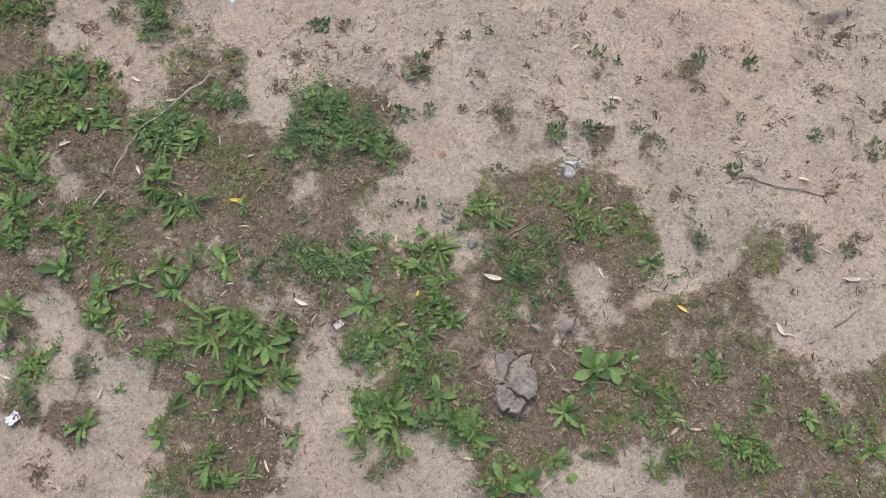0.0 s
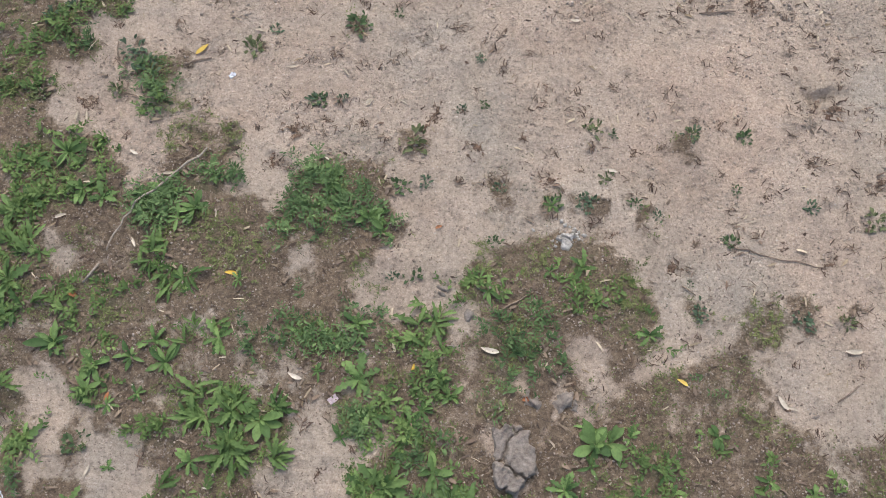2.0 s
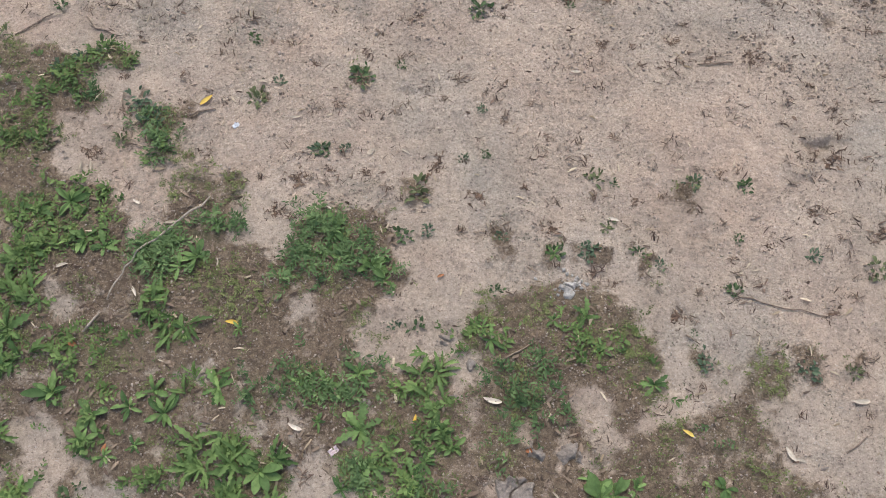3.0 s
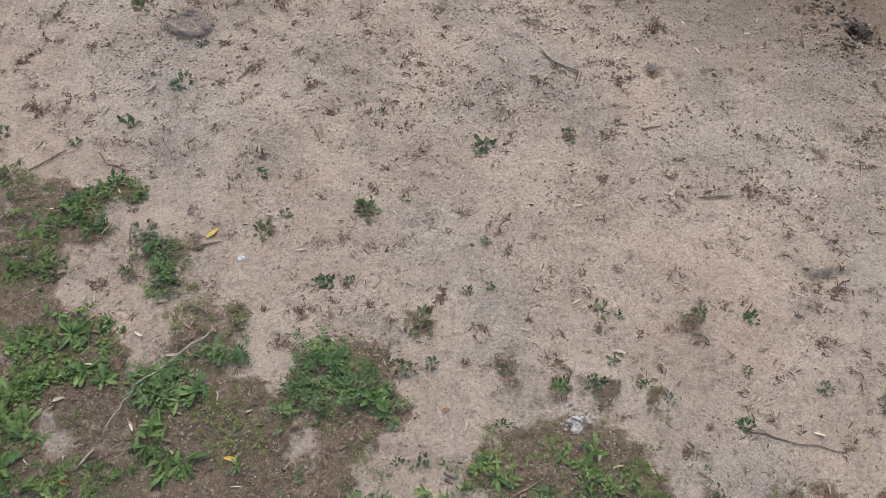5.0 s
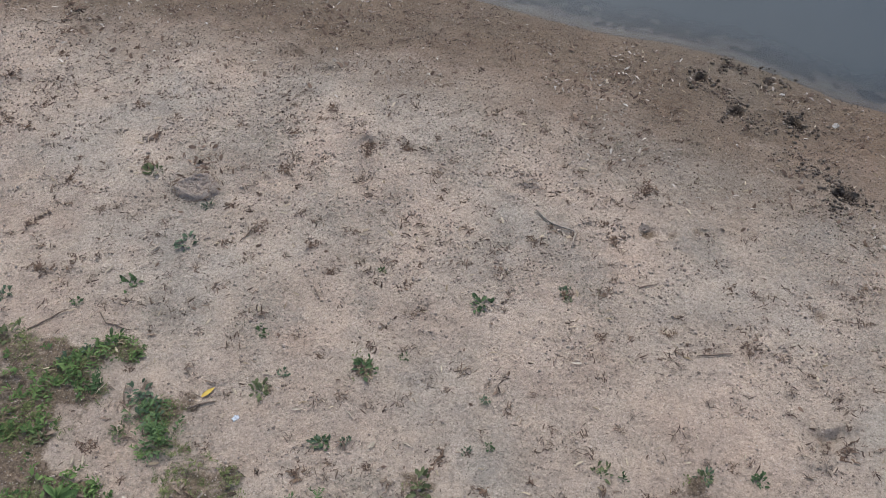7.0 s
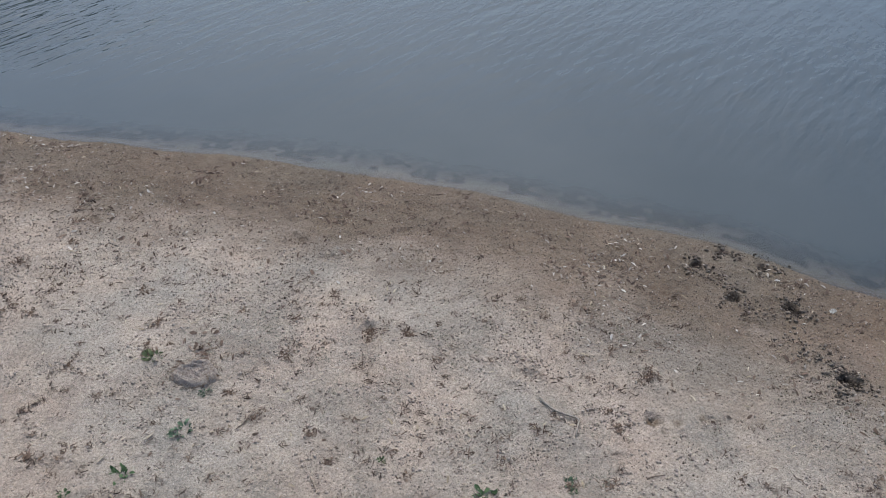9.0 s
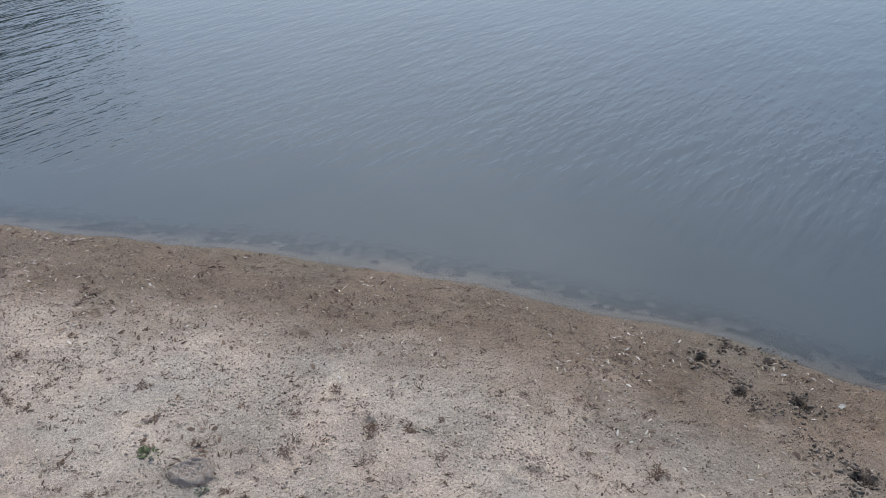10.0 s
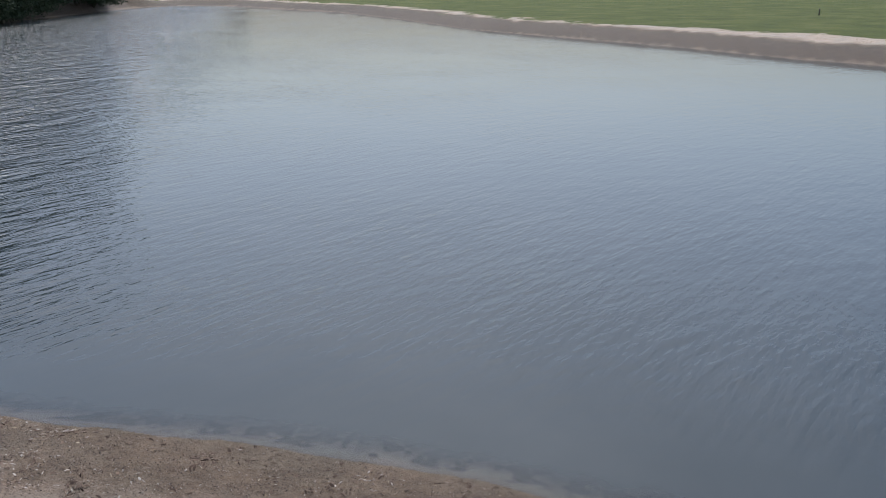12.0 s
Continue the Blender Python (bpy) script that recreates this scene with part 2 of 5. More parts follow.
SAND_WEEDS_BEYOND = [
    (-1.21, 2.61, 0.048), (-1.48, 3.11, 0.051), (-1.41, 2.36, 0.041), (-1.16, 2.87, 0.027),
    (-0.32, 1.9, 0.048), (-0.66, 1.88, 0.029), (-0.74, 1.79, 0.042), (-1.41, 1.8, 0.033),
    (-1.22, 1.78, 0.047), (-1.1, 1.54, 0.054), (-1.16, 1.68, 0.051), (-1.27, 1.6, 0.036), (0.17, 2.25, 0.046),
    (0.55, 2.33, 0.031), (-1.61, 2.24, 0.025), (-1.94, 2.29, 0.04), (-1.85, 2.07, 0.049),
    (-0.78, 2.09, 0.029), (-0.48, 1.56, 0.036), (-0.16, 1.96, 0.019), (0.17, 1.75, 0.021),
    (0.99, 1.41, 0.029), (-0.28, 2.44, 0.021), (-1.57, 1.92, 0.038), (-1.4, 2.03, 0.044),
    (-1.49, 1.98, 0.034), (-1.56, 1.57, 0.032), (0.56, 2.28, 0.02), (0.58, 1.13, 0.03), (0.43, 1.12, 0.034),
]
DEAD_TUFTS = [
    (-0.02, 1.49, 0.066), (-0.57, 1.43, 0.048), (-0.64, 1.28, 0.047), (0.58, 1.52, 0.027),
    (1.11, 1.46, 0.033), (0.76, 1.33, 0.035), (0.88, 0.86, 0.063), (1.45, 0.88, 0.043), (1.44, 1.29, 0.044),
    (0.14, 1.35, 0.052), (0.42, 1.21, 0.043), (-0.44, 1.46, 0.03), (-0.3, 1.46, 0.03), (1.25, 1.15, 0.03),
    (0.87, 1.36, 0.026), (0.55, 1.26, 0.022), (1.29, 0.95, 0.021), (1.63, 1.04, 0.03), (1.58, 1.53, 0.077),
    (-1.38, -0.13, 0.066), (-1.37, 1.54, 0.048), (-0.92, 1.55, 0.035), (0.65, 0.99, 0.03),
    (0.47, 0.43, 0.028), (-0.41, 0.13, 0.028),
]
DEAD_TUFTS_BEYOND = [
    (-0.82, 3.16, 0.051), (-0.4, 3.33, 0.076), (-0.19, 3.33, 0.059), (-1.9, 3.04, 0.05), (-1.67, 2.84, 0.038),
    (-1.54, 3.19, 0.057), (-1.04, 2.87, 0.049), (-0.88, 2.72, 0.048), (-1.85, 2.44, 0.077),
    (-1.71, 2.49, 0.057), (-0.61, 2.61, 0.048), (-0.11, 2.48, 0.039), (-0.16, 2.35, 0.046),
    (-0.51, 2.44, 0.041), (0.55, 2.31, 0.051), (0.73, 2.31, 0.057), (0.27, 2.43, 0.037), (0.84, 2.66, 0.055),
    (0.69, 2.07, 0.04), (0.98, 2.09, 0.045), (1.31, 2.36, 0.042), (1.97, 2.38, 0.043), (1.31, 2.01, 0.05),
    (1.14, 2.02, 0.035), (-0.51, 1.96, 0.048), (-1.3, 1.9, 0.033), (-1.26, 2.09, 0.034), (-1.05, 1.77, 0.023),
    (0.79, 2.77, 0.039), (1.04, 3.02, 0.064), (0.81, 3.43, 0.03),
]
DEAD_TUFTS_SHORE = [
    (-2.37, 3.52, 0.068), (-2.26, 3.47, 0.049), (-2.22, 3.67, 0.063), (-2.31, 4.45, 0.065),
    (-1.68, 3.68, 0.051), (-1.47, 3.6, 0.038), (-1.53, 3.4, 0.054), (-1.21, 3.18, 0.064),
    (-1.52, 3.15, 0.052), (-0.79, 3.12, 0.04), (-0.67, 3.57, 0.05), (-1.1, 3.51, 0.043), (-2.5, 3.95, 0.066),
    (-2.29, 4.21, 0.049), (-2.08, 3.39, 0.042), (0.72, 3.15, 0.041), (0.88, 3.23, 0.03), (-0.41, 3.35, 0.078),
    (-0.19, 3.34, 0.06), (-0.81, 3.44, 0.055), (1.04, 3.01, 0.064), (-0.01, 2.95, 0.034),
    (-0.62, 3.68, 0.045), (-1.42, 3.22, 0.029),
]
HOOF_PRINTS = [
    (1.99, 4.11, 0.088, 55), (1.78, 4.26, 0.067, 45), (1.55, 4.08, 0.072, 45), (1.69, 3.75, 0.082, 50),
    (2.02, 3.64, 0.094, 55), (2.08, 3.03, 0.095, 60), (1.74, 3.51, 0.058, 30), (-1.6, 4.5, 0.08, 30),
    (-0.9, 4.27, 0.085, 28), (-0.67, 4.06, 0.068, 28), (-0.86, 3.99, 0.061, 18), (0.4, 3.02, 0.068, 22),
    (0.41, 4.21, 0.064, 25), (1.1, 4.27, 0.059, 30), (-0.23, 4.38, 0.065, 22), (-0.18, 3.34, 0.06, 20),
    (-0.4, 3.33, 0.072, 22), (1.9, 3.71, 0.054, 25), (1.27, 3.76, 0.047, 18), (-2.41, 4.23, 0.056, 18),
    (-2.28, 4.47, 0.065, 20),
]
HOOF_PRINTS_DRY = [
    (1.01, 2.71, 0.062, 32), (1.10, 2.72, 0.052, 22), (1.05, 2.63, 0.040, 26), (0.98, 2.13, 0.081, 30), (1.69, 2.22, 0.088, 22),
    (1.25, 2.76, 0.073, 22), (-1.77, 2.42, 0.113, 25), (-0.13, 1.82, 0.057, 25), (-0.4, 3.33, 0.076, 22),
    (0.41, 3.02, 0.074, 18), (-0.52, 1.97, 0.053, 20), (-0.87, 2.06, 0.098, 14), (-0.11, 2.04, 0.098, 12),
    (-0.41, 2.05, 0.049, 18), (0.5, 1.74, 0.094, 10), (1.5, 1.58, 0.107, 22), (-0.09, 2.48, 0.047, 14),
]
HOOF_PRINTS_NEAR = [
    (0.88, 0.87, 0.072, 22), (1.52, 1.57, 0.113, 25), (0.02, 0.82, 0.05, 20), (-0.1, 0.81, 0.037, 14),
    (0.49, 1.08, 0.038, 8), (0.11, 1.35, 0.065, 12), (-0.64, 1.28, 0.06, 12), (-0.46, 0.96, 0.042, 10),
    (0.55, 1.52, 0.031, 8), (0.99, 1.19, 0.065, 10),
]
PALE_LEAVES = [
    (-1.37, 1.48, 0.024, 100), (-1.17, 1.32, 0.021, 150), (-0.97, 1.37, 0.019, 60), (-1.02, 1.23, 0.03, 5),
    (-0.51, 0.46, 0.03, 155), (-0.69, 0.57, 0.018, 60), (-0.14, 1.55, 0.022, 150), (-0.27, 1.55, 0.02, 55),
    (-0.43, 1.3, 0.019, 150), (0.66, 1.26, 0.03, 170), (1.49, 0.55, 0.035, 178), (0.39, 0.23, 0.022, 130),
    (-1.2, 0.14, 0.024, 70), (0.18, 0.55, 0.037, 165), (-0.78, 0.08, 0.02, 5), (1.19, 1.05, 0.019, 10),
    (-1.41, 1.06, 0.025, 20), (-0.83, 1.07, 0.019, 95), (-1.13, 0.96, 0.027, 120), (1.21, 0.37, 0.033, 118),
    (1.24, 0.35, 0.028, 170), (-0.16, 1.04, 0.017, 120), (0.64, 0.24, 0.016, 110),
]
PALE_LEAVES_BEYOND = [
    (-1.34, 2.57, 0.037, 55), (-1.52, 2.44, 0.031, 60), (-1.36, 2.39, 0.018, 110), (-1.27, 2.01, 0.022, 110),
    (-0.14, 1.55, 0.023, 150), (-0.28, 1.55, 0.02, 55), (-0.37, 1.68, 0.025, 130), (-0.73, 1.87, 0.028, 165),
    (-1.41, 1.48, 0.022, 85), (-0.58, 1.7, 0.028, 10), (-0.38, 2.67, 0.021, 5), (0.56, 1.93, 0.024, 175),
    (0.27, 2.41, 0.023, 80),
]
COLOURED_LEAVES = [
    (-0.76, 0.84, 0.029, 170), (0.86, 0.44, 0.024, 145), (-0.09, 0.49, 0.018, 75), (-1.33, 0.76, 0.025, 150),
    (-1.16, 0.39, 0.018, 80), (0.31, 0.38, 0.02, 5), (0.21, -0.2, 0.019, 20), (0, 1.02, 0.015, 20),
]
YELLOW_LEAF = [
    (-0.95, 1.78, 0.035, 45),
]
STICKS = [
    (-1.27, 0.81, -1.22, 0.91), (-1.22, 0.91, -1.14, 1.11), (-1.14, 1.11, -1, 1.21), (-1, 1.21, -0.86, 1.33),
    (0.22, 0.69, 0.33, 0.76), (-1.15, 0.99, -1.12, 0.93), (1.08, 0.96, 1.23, 0.91), (1.23, 0.91, 1.44, 0.87),
    (1.41, 0.37, 1.49, 0.43), (0.89, 0.79, 0.94, 0.76),
]
TWIGS = [
    (-1.02, 1.7, -0.91, 1.74), (0.48, 2.87, 0.56, 2.76), (0.56, 2.76, 0.65, 2.71), (0.65, 2.71, 0.63, 2.57),
    (0.89, 2.35, 0.98, 2.38), (-0.58, 2.34, -0.55, 2.27), (-1.28, 1.73, -1.29, 1.81),
    (-1.5, 2.2, -1.45, 2.13), (-1.45, 2.13, -1.34, 2.09), (-1.78, 2.09, -1.64, 2.2), (1.23, 1.99, 1.08, 1.98),
    (-0.89, 2.73, -0.96, 2.63),
]
CLODS = [
    (0.25, 0.22, 0.084), (0.47, 0.97, 0.047), (0.12, 0.68, 0.029), (-0.27, 0.55, 0.031), (0.45, 0.37, 0.044),
    (0.04, 0.58, 0.025), (0.33, 0.37, 0.036), (0, 0.78, 0.029), (0.51, 0.99, 0.021), (1.33, 0.33, 0.02),
]
RUBBLE = [
    (1.93, 3.32, 0.069), (2, 3.25, 0.068), (2.04, 3.16, 0.067), (2.01, 2.93, 0.058), (1.62, 3.99, 0.089),
    (1.68, 3.9, 0.077), (1.72, 3.62, 0.073), (1.82, 3.62, 0.06), (1.99, 3.69, 0.054), (2.14, 3.03, 0.041),
    (2.06, 3.12, 0.054),
]
DEBRIS_HEAPS = [
    (-1.66, 5.11, 0.104), (-2.37, 4.72, 0.113), (1.01, 4.04, 0.12), (-0.74, 4.7, 0.114), (-1.25, 3.11, 0.126),
]



def shore_distance(x, y):
    """Metres to the waterline, negative over the water."""
    ps = np.array(POND)
    best, inside = np.full(x.shape, 1e9), np.zeros(x.shape, bool)
    for (ax, ay), (bx, by) in zip(ps, np.roll(ps, -1, 0)):
        dx, dy = bx - ax, by - ay
        u = np.clip(((x - ax) * dx + (y - ay) * dy) / (dx * dx + dy * dy), 0, 1)
        best = np.minimum(best, np.hypot(x - ax - u * dx, y - ay - u * dy))
        inside ^= ((ay > y) != (by > y)) & (x < ax + (y - ay) / (by - ay + 1e-12) * dx)
    d = np.where(inside, -best, best)
    near = np.hypot(x, y) < 12
    d[near] += 0.10 * (fbm(x[near], y[near], 0.5, 301, 4) - 0.5)
    return d


LATTICES = {}


def lattice(seed, n=256):
    if seed not in LATTICES:
        LATTICES[seed] = np.random.RandomState(seed).rand(n, n)
    return LATTICES[seed]


def value_noise(x, y, size, seed):
    """Smooth noise from 0 to 1 with features of the given size in metres."""
    g = lattice(seed)
    u, v = x / size + 1000.0, y / size + 1000.0
    i, j = np.floor(u).astype(int), np.floor(v).astype(int)
    f, h = u - i, v - j
    f, h = f * f * (3 - 2 * f), h * h * (3 - 2 * h)
    i, j, k, l = i % 256, j % 256, (i + 1) % 256, (j + 1) % 256
    return (g[i, j] * (1 - f) + g[k, j] * f) * (1 - h) + (g[i, l] * (1 - f) + g[k, l] * f) * h


def fbm(x, y, size, seed, octaves=4):
    out, amp, total = 0, 1.0, 0.0
    for o in range(octaves):
        out = out + amp * value_noise(x, y, size / 2 ** o, seed + o)
        total += amp
        amp *= 0.55
    return out / total


def smooth(a, b, v):
    u = np.clip((v - a) / (b - a), 0, 1)
    return u * u * (3 - 2 * u)


SOIL_EDGE = SOIL_EDGE_WEST + SOIL_EDGE_EAST + SOIL_EDGE_SOUTH
CLUMPS = CLUMPS_A + CLUMPS_B + CLUMPS_C + CLUMPS_D + CLUMPS_E + CLUMPS_F


def inside_by(x, y, ring):
    """Metres inside a closed outline, negative outside it."""
    ps = np.array(ring)
    best, inside = np.full(x.shape, 1e9), np.zeros(x.shape, bool)
    for (ax, ay), (bx, by) in zip(ps, np.roll(ps, -1, 0)):
        dx, dy = bx - ax, by - ay
        u = np.clip(((x - ax) * dx + (y - ay) * dy) / (dx * dx + dy * dy), 0, 1)
        best = np.minimum(best, np.hypot(x - ax - u * dx, y - ay - u * dy))
        inside ^= ((ay > y) != (by > y)) & (x < ax + (y - ay) / (by - ay + 1e-12) * dx)
    return np.where(inside, best, -best)


def soil_and_green(x, y):
    """How far the dark soil and the green growth cover the sand, 0 to 1."""
    soil, green = np.zeros(x.shape), np.zeros(x.shape)
    m = (np.abs(x) < 2.7) & (y > -0.8) & (y < 2.6)
    if not m.any():
        return soil, green
    x, y = x[m], y[m]
    n, k = fbm(x, y, 0.16, 11, 5) - 0.5, fbm(x, y, 0.16, 21, 5) - 0.5
    wx, wy = x + 0.10 * n, y + 0.10 * k
    s = inside_by(wx, wy, SOIL_EDGE)
    for px, py, r in SOIL_ISLANDS:
        s = np.maximum(s, 0.85 * r - np.hypot(wx - px, wy - py))
    for px, py, r in BARE_PATCHES:
        s = np.minimum(s, 0.035 + 0.8 * (np.hypot(wx - px + 0.5 * (x - wx), wy - py + 0.6 * (y - wy)) - r))
    g = np.zeros(s.shape)
    for px, py, r, dense, kind in CLUMPS:
        g = np.maximum(g, dense * smooth(1.35, 0.6, np.hypot(wx - px, wy - py) / r))
    rag = fbm(x, y, 0.09, 31, 5) - 0.5
    soil[m] = smooth(-0.055, 0.050, s + 0.16 * rag) * (0.72 + 0.28 * smooth(0.35, 0.6, fbm(x, y, 0.3, 35)))
    soil[m] = np.maximum(soil[m], 0.8 * smooth(0.35, 0.9, g + 0.8 * rag))
    green[m] = g
    return soil, green


def silt_cover(x, y):
    s = np.full(x.shape, -1.0)
    for px, py, r in SILT + SILT_NEAR:
        s = np.maximum(s, 1 - np.hypot(x - px, (y - py) * 0.8) / (1.35 * r))
    return smooth(-0.3, 0.9, s + 2.0 * (fbm(x, y, 0.35, 41, 5) - 0.5)) * (0.55 + 0.45 * smooth(1.2, 2.2, y))


PRINTS = HOOF_PRINTS + HOOF_PRINTS_DRY + HOOF_PRINTS_NEAR


def print_relief(x, y, prints):
    """Trodden prints: an uneven pit with a torn rim pushed up on one side."""
    z = np.zeros(x.shape)
    for px, py, r, mm in prints:
        m = np.hypot(x - px, y - py) < r * 2.4
        if not m.any():
            continue
        turn = (px * 7.3 + py * 5.1) % 6.28
        dx, dy = x[m] - px, y[m] - py
        ax, ay = dx * math.cos(turn) + dy * math.sin(turn), dy * math.cos(turn) - dx * math.sin(turn)
        wet = mm > 35
        q = np.hypot(ax / r, ay / (r * 0.72)) * (1.45 if wet else 1.0) + 1.5 * (fbm(x[m], y[m], 0.08, 81, 4) - 0.5)
        deep = mm / 1000 * (0.65 if wet else 0.85)
        bowl = smooth(1.05, 0.68 if wet else 0.35, q) * ((0.82 if wet else 0.62) + (0.18 if wet else 0.38) * np.sin(turn * 3 + ax / r * 2.2))
        rim = np.exp(-((q - 1.22) / 0.26) ** 2) * (0.45 + 0.6 * np.sin(turn + 2 * np.arctan2(ay, ax)))
        z[m] += -deep * bowl + (0.30 if wet else 0.45) * deep * rim
    return z


def ground_height(x, y, fine=True):
    d = shore_distance(x, y)
    far = smooth(9, 22, np.hypot(x, y))
    u = np.clip(d / 4.5, 0, 1)
    rise = 0.3 + 0.3 * far
    z = np.where(d > 0, WATER_Z + rise * u * (2 - u), WATER_Z + np.maximum(0.13 * d, -1.2))
    # the far field lifts a little; the western bank is steep
    z = z + 0.35 * smooth(6, 60, d) * far
    west = smooth(-28, -33, x) * smooth(30, 45, y) * smooth(99, 93, y)
    z = z + west * 0.7 * smooth(0.1, 1.2, d)
    z = z + far * np.where(d > 0.3, 0.03 * (fbm(x, y, 2.0, 91, 3) - 0.5), 0)
    if not fine:
        return z
    near = smooth(-3.9, -3.0, x) * smooth(3.9, 3.0, x) * smooth(-1.0, -0.5, y) * smooth(6.9, 6.2, y)
    land = smooth(0.0, 0.35, d)
    soil, green = soil_and_green(x, y)
    z = z + near * land * (0.030 * (fbm(x, y, 0.7, 51) - 0.5) + 0.020 * (fbm(x, y, 0.10, 61, 3) - 0.5))
    z = z + near * land * (0.010 * soil + 0.012 * soil * (fbm(x, y, 0.05, 65, 2) - 0.5))
    z = z + near * land * 0.011 * np.clip(fbm(x, y, 0.06, 71, 2) * 3.0 - 1.75, 0, 1)
    z = z + print_relief(x, y, PRINTS)
    return np.where((d > 0.02) & (far < 0.5), np.maximum(z, WATER_Z + 0.004), z)


def height_at(x, y):
    return float(ground_height(np.array([float(x)]), np.array([float(y)]))[0])


# ---- materials ----
def material(name):
    m = bpy.data.materials.new(name)
    m.use_nodes = True
    nt = m.node_tree
    bsdf = nt.nodes["Principled BSDF"]
    return m, nt, bsdf


def node(nt, kind, **sets):
    n = nt.nodes.new(kind)
    for k, v in sets.items():
        n.inputs[k.replace("_", " ")].default_value = v
    return n


def noise_node(nt, scale, detail=4.0, rough=0.6, where=None):
    n = node(nt, "ShaderNodeTexNoise", Scale=scale, Detail=detail, Roughness=rough)
    if where is None:
        g = nt.nodes.new("ShaderNodeNewGeometry")
        where = g.outputs["Position"]
    nt.links.new(where, n.inputs["Vector"])
    return n.outputs["Fac"]


def ramp(nt, fac, *stops):
    n = nt.nodes.new("ShaderNodeValToRGB")
    el = n.color_ramp.elements
    while len(el) < len(stops):
        el.new(0.5)
    for s, (p, c) in zip(el, stops):
        s.position = p
        s.color = (*c, 1) if len(c) == 3 else c
    nt.links.new(fac, n.inputs[0])
    return n.outputs[0]


def mix(nt, fac, a, b, how="MIX"):
    n = nt.nodes.new("ShaderNodeMix")
    n.data_type, n.blend_type = "RGBA", how
    for socket, v in ((n.inputs["Factor"], fac), (n.inputs[6], a), (n.inputs[7], b)):
        if isinstance(v, (int, float)):
            socket.default_value = v
        elif isinstance(v, tuple):
            socket.default_value = (*v, 1)
        else:
            nt.links.new(v, socket)
    return n.outputs[2]


def calc(nt, op, a, b=0.0, clamp=False):
    n = nt.nodes.new("ShaderNodeMath")
    n.operation, n.use_clamp = op, clamp
    for socket, v in zip(n.inputs, (a, b)):
        if isinstance(v, (int, float)):
            socket.default_value = v
        else:
            nt.links.new(v, socket)
    return n.outputs[0]


def attribute(nt, name):
    n = nt.nodes.new("ShaderNodeAttribute")
    n.attribute_name = name
    return n.outputs["Fac"]


def bump(nt, height, distance, strength=1.0, under=None):
    n = node(nt, "ShaderNodeBump", Strength=strength, Distance=distance)
    nt.links.new(height, n.inputs["Height"])
    if under:
        nt.links.new(under, n.inputs["Normal"])
    return n.outputs["Normal"]


